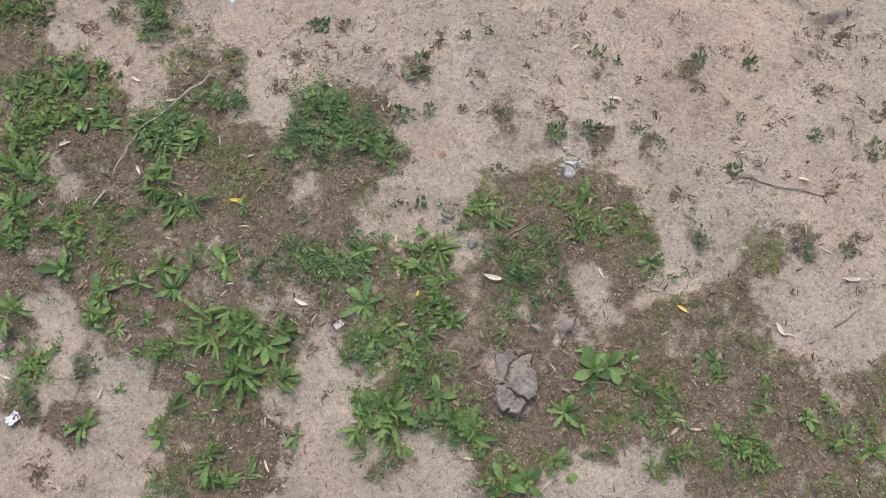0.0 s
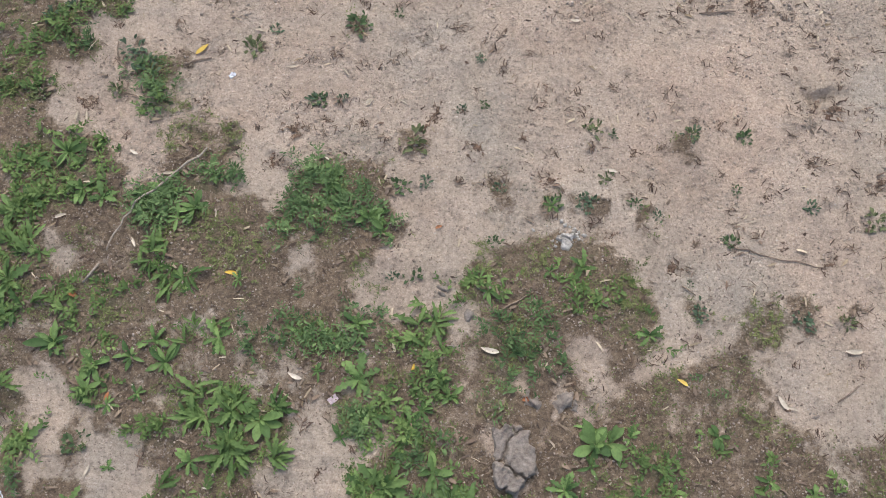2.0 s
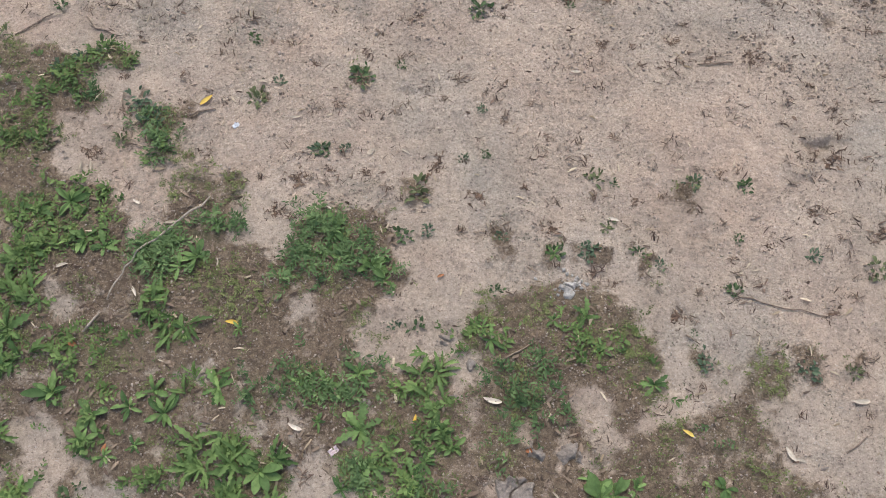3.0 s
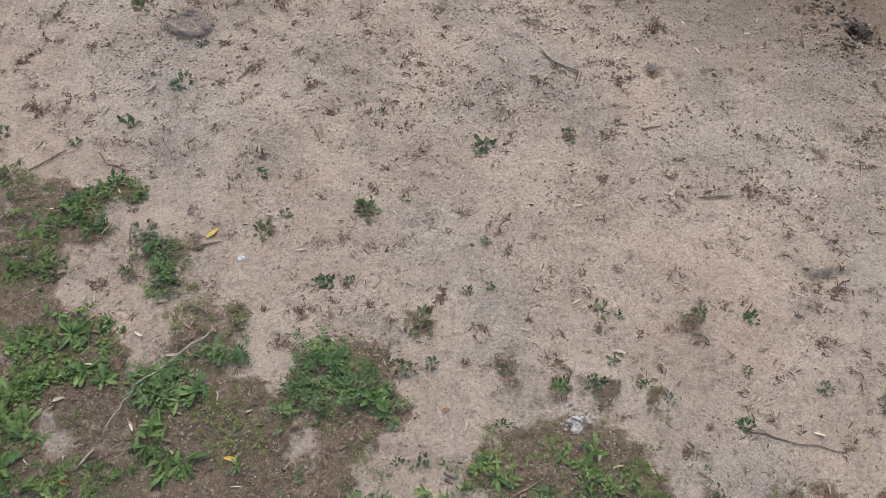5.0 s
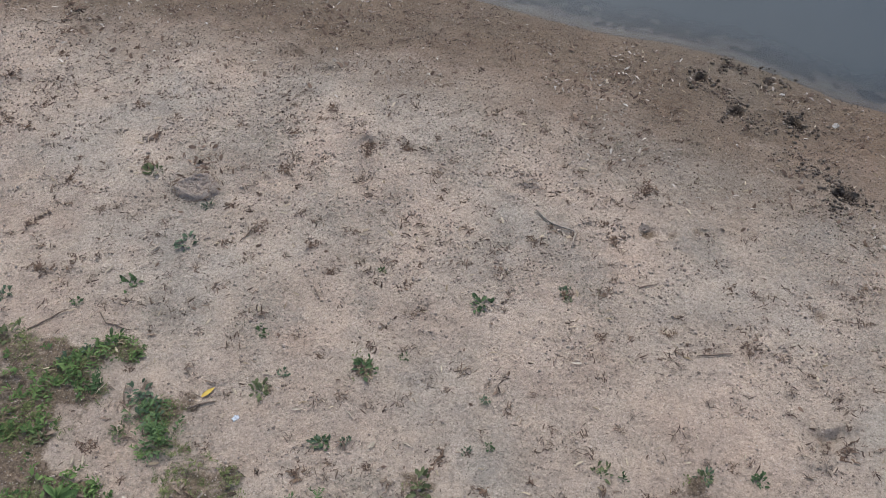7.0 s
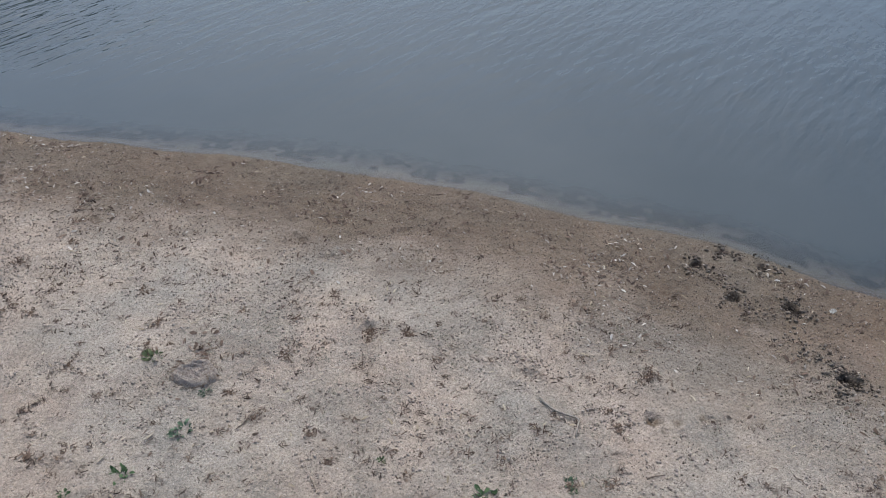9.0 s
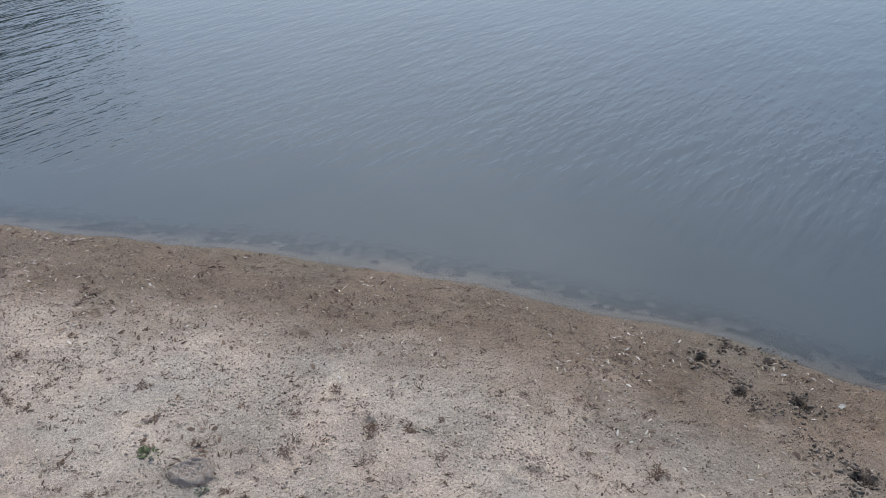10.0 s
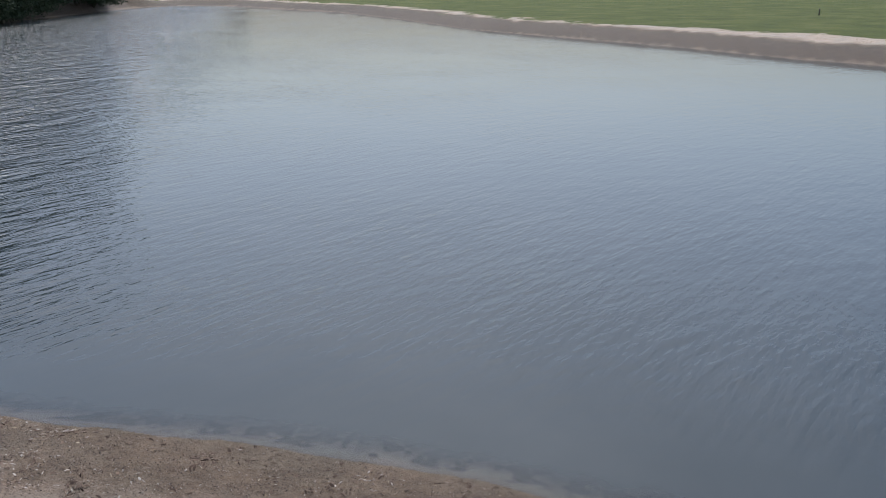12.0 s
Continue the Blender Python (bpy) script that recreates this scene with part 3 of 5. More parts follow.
def ground_material():
    m, nt, bsdf = material("sand_soil_and_grass")
    soil, green, wet, grass, silt = (attribute(nt, k) for k in ("soil", "green", "wet", "grass", "silt"))
    broad, mid, small, grain = noise_node(nt, 1.0), noise_node(nt, 9.0), noise_node(nt, 45.0, 5), noise_node(nt, 190.0, 3, 0.75)
    fleck = noise_node(nt, 110.0, 2, 0.5)
    sand = ramp(nt, broad, (0.36, (0.510, 0.386, 0.292)), (0.52, (0.478, 0.384, 0.296)), (0.64, (0.436, 0.374, 0.302)))
    ashen = calc(nt, "ADD", noise_node(nt, 48.0, 7, 0.75), calc(nt, "MULTIPLY", calc(nt, "SUBTRACT", silt, 0.75), 0.22))
    sand = mix(nt, ramp(nt, ashen, (0.40, (0.0,) * 3), (0.60, (0.60,) * 3)), sand, (0.255, 0.225, 0.182))
    sand = mix(nt, ramp(nt, mid, (0.35, (0.0,) * 3), (0.75, (0.35,) * 3)), sand, (0.50, 0.42, 0.355))
    sand = mix(nt, ramp(nt, small, (0.52, (0.0,) * 3), (0.70, (0.55,) * 3)), sand, (0.21, 0.16, 0.12))
    sand = mix(nt, ramp(nt, fleck, (0.62, (0.0,) * 3), (0.70, (0.65,) * 3)), sand, (0.13, 0.095, 0.070))
    sand = mix(nt, ramp(nt, fleck, (0.28, (0.55,) * 3), (0.35, (0.0,) * 3)), sand, (0.60, 0.54, 0.47))
    sand = mix(nt, 0.5, sand, ramp(nt, grain, (0.30, (0.30,) * 3), (0.70, (0.70,) * 3)), "OVERLAY")
    dirt = ramp(nt, small, (0.30, (0.090, 0.062, 0.040)), (0.52, (0.165, 0.118, 0.076)), (0.75, (0.29, 0.22, 0.15)))
    dirt = mix(nt, ramp(nt, fleck, (0.60, (0.0,) * 3), (0.68, (0.6,) * 3)), dirt, (0.07, 0.048, 0.034))
    dirt = mix(nt, ramp(nt, fleck, (0.30, (0.6,) * 3), (0.38, (0.0,) * 3)), dirt, (0.40, 0.33, 0.26))
    dirt = mix(nt, 0.8, dirt, ramp(nt, grain, (0.32, (0.25,) * 3), (0.68, (0.75,) * 3)), "OVERLAY")
    mossy = calc(nt, "MULTIPLY", green, ramp(nt, noise_node(nt, 30.0, 5), (0.42, (0.0,) * 3), (0.62, (0.6,) * 3)), True)
    dirt = mix(nt, mossy, dirt, (0.085, 0.105, 0.045))
    ragged = calc(nt, "ADD", soil, calc(nt, "MULTIPLY", calc(nt, "SUBTRACT", noise_node(nt, 15.0, 8, 0.74), 0.5), 2.4))
    land = mix(nt, ramp(nt, ragged, (0.30, (0.0,) * 3), (0.72, (0.92,) * 3)), sand, dirt)
    lumps = ramp(nt, noise_node(nt, 68.0, 5, 0.72), (0.30, (0.24,) * 3), (0.70, (0.76,) * 3))
    land = mix(nt, 0.42, land, lumps, "OVERLAY")
    # wet also carries the shade painted into the dry prints
    damp = ramp(nt, calc(nt, "MULTIPLY", wet, 1.0), (0.0, (1, 1, 1)), (1.0, (0.385, 0.332, 0.270)))
    land = mix(nt, 1.0, land, damp, "MULTIPLY")
    clot = ramp(nt, noise_node(nt, 75.0, 4, 0.7), (0.50, (0.0,) * 3), (0.70, (0.55,) * 3))
    land = mix(nt, calc(nt, "MULTIPLY", clot, wet, True), land, (0.095, 0.076, 0.058))
    pale = ramp(nt, noise_node(nt, 95.0, 4, 0.7), (0.54, (0.0,) * 3), (0.68, (0.6,) * 3))
    land = mix(nt, calc(nt, "MULTIPLY", pale, wet, True), land, (0.33, 0.285, 0.235))
    # shade of the shore prints is painted here along with wet mud and weed
    land = mix(nt, attribute(nt, "mud"), land, (0.036, 0.024, 0.016))
    turf = ramp(nt, noise_node(nt, 0.35, 8, 0.7), (0.34, (0.052, 0.066, 0.012)), (0.5, (0.080, 0.094, 0.017)), (0.66, (0.130, 0.128, 0.034)))
    turf = mix(nt, ramp(nt, noise_node(nt, 3.0, 6, 0.7), (0.45, (0.0,) * 3), (0.75, (0.45,) * 3)), turf, (0.045, 0.075, 0.025))
    tufty = calc(nt, "ADD", grass, calc(nt, "MULTIPLY", calc(nt, "SUBTRACT", noise_node(nt, 1.6, 8, 0.72), 0.5), 2.2))
    tufty = calc(nt, "MULTIPLY", ramp(nt, tufty, (0.40, (0.0,) * 3), (0.60, (1.0,) * 3)), ramp(nt, grass, (0.02, (0.0,) * 3), (0.12, (1.0,) * 3)))
    blotch = ramp(nt, noise_node(nt, 2.6, 9, 0.75), (0.34, (0.30,) * 3), (0.66, (0.70,) * 3))
    land = mix(nt, 0.45, land, blotch, "OVERLAY")
    nt.links.new(mix(nt, tufty, land, turf), bsdf.inputs["Base Color"])
    rough = calc(nt, "SUBTRACT", 0.95, calc(nt, "MULTIPLY", wet, 0.25))
    nt.links.new(rough, bsdf.inputs["Roughness"])
    bsdf.inputs["Specular IOR Level"].default_value = 0.25
    n1 = bump(nt, noise_node(nt, 60.0, 6, 0.7), 0.03, 0.9)
    n2 = bump(nt, noise_node(nt, 330.0, 3, 0.7), 0.004, 1.0, n1)
    nt.links.new(n2, bsdf.inputs["Normal"])
    return m


def water_material():
    m, nt, bsdf = material("pond_water")
    nt.nodes.remove(bsdf)
    out = nt.nodes["Material Output"]
    calm, deep = attribute(nt, "open"), attribute(nt, "murk")
    g = nt.nodes.new("ShaderNodeNewGeometry")
    # wavelets run from the north-west; long soft swells carry short ripples
    def along(angle, stretch):
        t1 = node(nt, "ShaderNodeMapping", Rotation=(0, 0, radians(-angle)))
        t2 = node(nt, "ShaderNodeMapping", Scale=(stretch, 1.0, 1.0))
        nt.links.new(g.outputs["Position"], t1.inputs["Vector"])
        nt.links.new(t1.outputs[0], t2.inputs["Vector"])
        return t2.outputs[0]

    w1 = noise_node(nt, 7.5, 2, 0.5, along(50, 0.28))
    w3 = noise_node(nt, 2.6, 2, 0.5, along(34, 0.5))
    w2 = noise_node(nt, 16.0, 2, 0.5, along(56, 0.30))
    gust = ramp(nt, noise_node(nt, 0.16, 3), (0.35, (0.5,) * 3), (0.65, (1.0,) * 3))
    h = calc(nt, "ADD", calc(nt, "MULTIPLY", w1, 0.8), calc(nt, "MULTIPLY", w2, 0.45))
    h = calc(nt, "ADD", h, calc(nt, "MULTIPLY", w3, 0.6))
    h = calc(nt, "MULTIPLY", h, calc(nt, "MULTIPLY", gust, calm))
    # longer waves where the wind has had its run
    w4 = noise_node(nt, 1.7, 3, 0.55, along(62, 0.45))
    h = calc(nt, "ADD", h, calc(nt, "MULTIPLY", calc(nt, "MULTIPLY", w4, 6.5), calc(nt, "MAXIMUM", calc(nt, "SUBTRACT", calm, 1.1), 0.0)))
    normal = bump(nt, h, 0.028, 1.0)
    body = node(nt, "ShaderNodeBsdfDiffuse", Roughness=0.3)
    tone = ramp(nt, noise_node(nt, 0.5, 3), (0.35, (0.034, 0.044, 0.046)), (0.65, (0.043, 0.052, 0.053)))
    nt.links.new(tone, body.inputs["Color"])
    clear = node(nt, "ShaderNodeBsdfTransparent", Color=(0.86, 0.92, 0.97, 1))
    under = nt.nodes.new("ShaderNodeMixShader")
    nt.links.new(deep, under.inputs[0])
    nt.links.new(clear.outputs[0], under.inputs[1])
    nt.links.new(body.outputs[0], under.inputs[2])
    gloss = node(nt, "ShaderNodeBsdfGlossy", Roughness=0.03, Color=(1, 1, 1, 1))
    nt.links.new(normal, gloss.inputs["Normal"])
    fres = node(nt, "ShaderNodeFresnel", IOR=1.333)
    nt.links.new(normal, fres.inputs["Normal"])
    both = nt.nodes.new("ShaderNodeMixShader")
    nt.links.new(fres.outputs[0], both.inputs[0])
    nt.links.new(under.outputs[0], both.inputs[1])
    nt.links.new(gloss.outputs[0], both.inputs[2])
    nt.links.new(both.outputs[0], out.inputs["Surface"])
    return m


def leafy(name, dark, light, vary="object", rough=0.65, through_light=0.25, scale=60.0):
    """Thin plant matter whose tone varies from piece to piece, or from plant to plant."""
    m, nt, bsdf = material(name)
    if vary == "object":
        pick = nt.nodes.new("ShaderNodeObjectInfo").outputs["Random"]
    elif vary == "plant":
        leaf = nt.nodes.new("ShaderNodeNewGeometry").outputs["Random Per Island"]
        pick = calc(nt, "ADD", calc(nt, "MULTIPLY", attribute(nt, "tone"), 0.65), calc(nt, "MULTIPLY", leaf, 0.35))
    else:
        pick = nt.nodes.new("ShaderNodeNewGeometry").outputs["Random Per Island"]
    tone = ramp(nt, pick, (0.0, dark), (1.0, light))
    blotch = ramp(nt, noise_node(nt, scale, 4), (0.3, (0.35,) * 3), (0.7, (0.65,) * 3))
    col = mix(nt, 0.75, tone, blotch, "OVERLAY")
    nt.links.new(col, bsdf.inputs["Base Color"])
    bsdf.inputs["Roughness"].default_value = rough
    bsdf.inputs["Specular IOR Level"].default_value = 0.2
    nt.links.new(bump(nt, noise_node(nt, scale * 3, 3), 0.002, 0.6), bsdf.inputs["Normal"])
    if through_light:
        tr = nt.nodes.new("ShaderNodeBsdfTranslucent")
        nt.links.new(col, tr.inputs["Color"])
        ms = nt.nodes.new("ShaderNodeMixShader")
        ms.inputs[0].default_value = through_light
        out = nt.nodes["Material Output"]
        nt.links.new(bsdf.outputs[0], ms.inputs[1])
        nt.links.new(tr.outputs[0], ms.inputs[2])
        nt.links.new(ms.outputs[0], out.inputs["Surface"])
    return m


def rocky(name, dark, light, scale=40.0, depth=0.006):
    m, nt, bsdf = material(name)
    col = ramp(nt, noise_node(nt, scale, 6, 0.7), (0.3, dark), (0.7, light))
    col = mix(nt, 0.5, col, ramp(nt, noise_node(nt, 400.0, 2), (0.3, (0.38,) * 3), (0.7, (0.62,) * 3)), "OVERLAY")
    nt.links.new(col, bsdf.inputs["Base Color"])
    bsdf.inputs["Roughness"].default_value = 0.95
    bsdf.inputs["Specular IOR Level"].default_value = 0.2
    nt.links.new(bump(nt, noise_node(nt, scale * 2.5, 6, 0.75), depth), bsdf.inputs["Normal"])
    return m


GROUND, WATER = ground_material(), water_material()
BROAD_LEAF = leafy("broad_leaf", (0.052, 0.100, 0.032), (0.185, 0.280, 0.092))
OLIVE_LEAF = leafy("olive_sprig", (0.085, 0.105, 0.035), (0.25, 0.27, 0.11), "plant")
MID_LEAF = leafy("mid_green_leaf", (0.046, 0.084, 0.028), (0.200, 0.285, 0.090), "plant")
DARK_LEAF = leafy("dark_green_leaf", (0.036, 0.072, 0.028), (0.195, 0.285, 0.112), "plant")
STRAP_LEAF = leafy("bright_strap_leaf", (0.050, 0.095, 0.028), (0.200, 0.290, 0.095), "plant")
SPRIG_GREEN = leafy("sprig_green", (0.042, 0.072, 0.030), (0.110, 0.160, 0.068))
SPRIG_BLUE = leafy("sprig_grey_green", (0.055, 0.085, 0.050), (0.130, 0.180, 0.105))
SPRIG_OLIVE = leafy("sprig_olive", (0.070, 0.085, 0.038), (0.17, 0.19, 0.09))
DULL_SPRIG = leafy("dull_moss", (0.085, 0.085, 0.055), (0.20, 0.19, 0.125), "island")
DRY_BITS = leafy("dry_plant_bits", (0.09, 0.062, 0.045), (0.24, 0.18, 0.13), "island", 0.9, 0.0)
DARK_BITS = leafy("dark_plant_bits", (0.068, 0.044, 0.032), (0.205, 0.140, 0.100), "island", 0.9, 0.0)
DEAD_DARK = leafy("withered_dark", (0.055, 0.036, 0.026), (0.150, 0.100, 0.070), "object", 0.9, 0.0)
DEAD_BROWN = leafy("withered_brown", (0.07, 0.042, 0.028), (0.18, 0.12, 0.08), "object", 0.9, 0.0)
STRAW = leafy("straw", (0.24, 0.18, 0.11), (0.55, 0.46, 0.33), "island", 0.85, 0.1)
SHELL_BITS = leafy("pale_flakes", (0.22, 0.18, 0.145), (0.58, 0.52, 0.44), "island", 0.8, 0.0)
DAMP_LUMP = leafy("damp_lump", (0.095, 0.070, 0.052), (0.25, 0.20, 0.155), "island", 0.95, 0.0)
DAMP_GRIT = leafy("damp_grit", (0.065, 0.048, 0.035), (0.215, 0.172, 0.132), "island", 0.9, 0.0)
CRUMB = leafy("sand_crumb", (0.26, 0.20, 0.155), (0.44, 0.36, 0.295), "island", 0.95, 0.0)
GRIT = leafy("grit", (0.22, 0.175, 0.14), (0.42, 0.35, 0.29), "island", 0.95, 0.0)
PALE_LEAF = leafy("bleached_leaf", (0.36, 0.30, 0.22), (0.58, 0.51, 0.41), "object", 0.8, 0.1)
YELLOW = leafy("yellow_leaf", (0.55, 0.36, 0.06), (0.66, 0.50, 0.14), "object", 0.7, 0.15)
RUSTY = leafy("rusty_leaf", (0.28, 0.11, 0.05), (0.40, 0.20, 0.10), "object", 0.8, 0.1)
TWIG_BARK = rocky("twig_bark", (0.11, 0.08, 0.06), (0.30, 0.23, 0.17), 90.0, 0.002)
BARK = rocky("grey_bark", (0.16, 0.13, 0.10), (0.42, 0.36, 0.29), 90.0, 0.002)
CRUST = rocky("dried_mud", (0.20, 0.165, 0.135), (0.43, 0.37, 0.315), 55.0, 0.014)
ASH = rocky("white_crumbs", (0.26, 0.235, 0.20), (0.56, 0.53, 0.48), 70.0)
WHITE = rocky("white_plastic", (0.45, 0.47, 0.51), (0.70, 0.72, 0.75), 30.0, 0.002)
PINK = rocky("pink_paper", (0.42, 0.33, 0.34), (0.62, 0.52, 0.53), 30.0, 0.002)
TREE_LEAF = leafy("tree_leaf", (0.016, 0.028, 0.012), (0.042, 0.060, 0.026), "island", 0.7, 0.08, 2.0)
TREE_BARK = rocky("tree_bark", (0.06, 0.045, 0.035), (0.15, 0.12, 0.09), 8.0, 0.02)
FIELD_GRASS = leafy("field_grass", (0.085, 0.10, 0.022), (0.20, 0.20, 0.060), "island", 0.8, 0.2, 4.0)
DUNG = rocky("dried_dung", (0.22, 0.175, 0.14), (0.39, 0.325, 0.27), 70.0, 0.006)
POST_WOOD = rocky("weathered_post", (0.10, 0.085, 0.07), (0.22, 0.19, 0.16), 12.0, 0.004)


# ---- builders ----
def mesh_of(name, verts, faces, mat, shade=True):
    me = bpy.data.meshes.new(name)
    if isinstance(verts, np.ndarray) and isinstance(faces, np.ndarray):
        k = faces.shape[1]
        me.vertices.add(len(verts))
        me.vertices.foreach_set("co", verts.astype(np.float32).ravel())
        me.loops.add(faces.size)
        me.loops.foreach_set("vertex_index", faces.astype(np.int32).ravel())
        me.polygons.add(len(faces))
        me.polygons.foreach_set("loop_start", np.arange(0, faces.size, k, dtype=np.int32))
        me.update(calc_edges=True)
    else:
        me.from_pydata([tuple(v) for v in verts], [], [tuple(f) for f in faces])
    me.materials.append(mat)
    if shade:
        me.polygons.foreach_set("use_smooth", [True] * len(me.polygons))
    me.update()
    return me


def part(name, mesh, parent, m=None, label=""):
    ob = new(name, mesh)
    ob.parent = parent
    if m is not None:
        ob.matrix_basis = m
    if label:
        ob["label"] = label
    return ob


def spread(verts, faces, places):
    """Copies of one small shape, joined: places are rows of x, y, z, heading, tilt, roll, length, width."""
    v, f, p = np.array(verts, float), np.array(faces, int), np.array(places, float)
    s = np.stack([v[None, :, 0] * p[:, 6:7], v[None, :, 1] * p[:, 7:8], v[None, :, 2] * p[:, 6:7]], 2)
    for col, (i, j) in ((5, (1, 2)), (4, (0, 2)), (3, (0, 1))):
        c, q = np.cos(p[:, col:col + 1]), np.sin(p[:, col:col + 1])
        a, b = s[..., i].copy(), s[..., j].copy()
        s[..., i], s[..., j] = a * c - b * q, a * q + b * c
    s += p[:, None, :3]
    ff = (f[None] + (np.arange(len(p)) * len(v))[:, None, None]).reshape(-1, f.shape[1])
    return s.reshape(-1, 3), ff


# a leaf blade along +x, one long: midrib sunk, sides raised, tip drooping
def blade(rows, half, fold=0.25, droop=0.25, lobes=0.0, spoon=0.8):
    v, f = [], []
    for i in range(rows + 1):
        u = i / rows
        w = half * (math.sin(math.pi * min(1, 0.04 + 0.96 * u ** spoon)) ** 0.75) * (1 + lobes * (-1) ** i)
        z = droop * (u * 0.9 - u * u * 1.15)
        v += [(u, -w, z + fold * w), (u, 0, z), (u, w, z + fold * w)]
    for i in range(rows):
        a = i * 3
        f += [(a, a + 3, a + 4, a + 1), (a + 1, a + 4, a + 5, a + 2)]
    return v, f


LEAFLET = ([(0, 0, 0), (0.5, -0.5, 0.12), (0.55, 0, 0.02), (0.5, 0.5, 0.12), (1, 0, -0.06)],
           [(0, 1, 2), (0, 2, 3), (1, 4, 2), (2, 4, 3)])
FLAKE = ([(-0.5, -0.3, 0.0), (0.0, -0.5, 0.10), (0.5, -0.15, 0.02), (-0.5, 0.3, 0.03), (0.0, 0.5, 0.14), (0.5, 0.2, 0.0)],
         [(0, 1, 4, 3), (1, 2, 5, 4)])
CURL = ([(-0.5, -0.02, 0.0), (-0.5, 0.02, 0.03), (-0.2, -0.20, 0.10), (-0.2, 0.16, 0.13), (0.15, -0.22, 0.12), (0.15, 0.12, 0.15), (0.5, 0.16, 0.0), (0.5, 0.22, 0.03)],
        [(0, 2, 3, 1), (2, 4, 5, 3), (4, 6, 7, 5)])
PEBBLE = ([(0.5, 0, 0.1), (0, 0.5, 0.05), (-0.5, 0, 0.1), (0, -0.5, 0.12), (0.05, 0.05, 0.4), (0, 0, -0.3)],
          [(0, 1, 4), (1, 2, 4), (2, 3, 4), (3, 0, 4), (1, 0, 5), (2, 1, 5), (3, 2, 5), (0, 3, 5)])


def stuff(name, shape, places, mat, label, category, tone=None):
    v, f = spread(*shape, places)
    me = mesh_of(name, v, f, mat, shape is not PEBBLE)
    if tone is not None:
        me.attributes.new("tone", "FLOAT", "POINT").data.foreach_set("value", np.repeat(tone, len(shape[0])).astype(np.float32))
    ob = new(name, me)
    return tagged(ob, label, category, kind="stuff")


def tube(points, radii, sides=7, wobble=0.0, seed=0):
    """A closed, tapered tube through the points."""
    rnd = random.Random(seed)
    v, f = [], []
    pts = [Vector(p) for p in points]
    for i, p in enumerate(pts):
        t = (pts[min(i + 1, len(pts) - 1)] - pts[max(i - 1, 0)]).normalized()
        side = t.cross(Vector((0, 0, 1)) if abs(t.z) < 0.9 else Vector((1, 0, 0))).normalized()
        up = side.cross(t)
        for k in range(sides):
            a = 2 * math.pi * k / sides
            r = radii[i] * (1 + wobble * (rnd.random() - 0.5))
            v.append(p + side * (r * math.cos(a)) + up * (r * math.sin(a)))
    for i in range(len(pts) - 1):
        for k in range(sides):
            a, b = i * sides + k, i * sides + (k + 1) % sides
            f.append((a, b, b + sides, a + sides))
    f.append(tuple(reversed(range(sides))))
    f.append(tuple(range((len(pts) - 1) * sides, len(pts) * sides)))
    return v, f


# ---- ground: one sheet to the horizon, finest where it is seen nearest ----
def axis(lo, hi, step, out_lo, out_hi, grow=1.07):
    mid = list(np.arange(lo, hi + 1e-6, step))
    up, s = [], step
    while (up[-1] if up else hi) < out_hi:
        s *= grow
        up.append((up[-1] if up else hi) + s)
    down, s = [], step
    while (down[-1] if down else lo) > out_lo:
        s *= grow
        down.append((down[-1] if down else lo) - s)
    return np.array(down[::-1] + mid + up)


def merged(base, extra):
    gap = np.abs(extra[:, None] - base[None]).min(1)
    return np.sort(np.concatenate([base, extra[gap > 0.2]]))


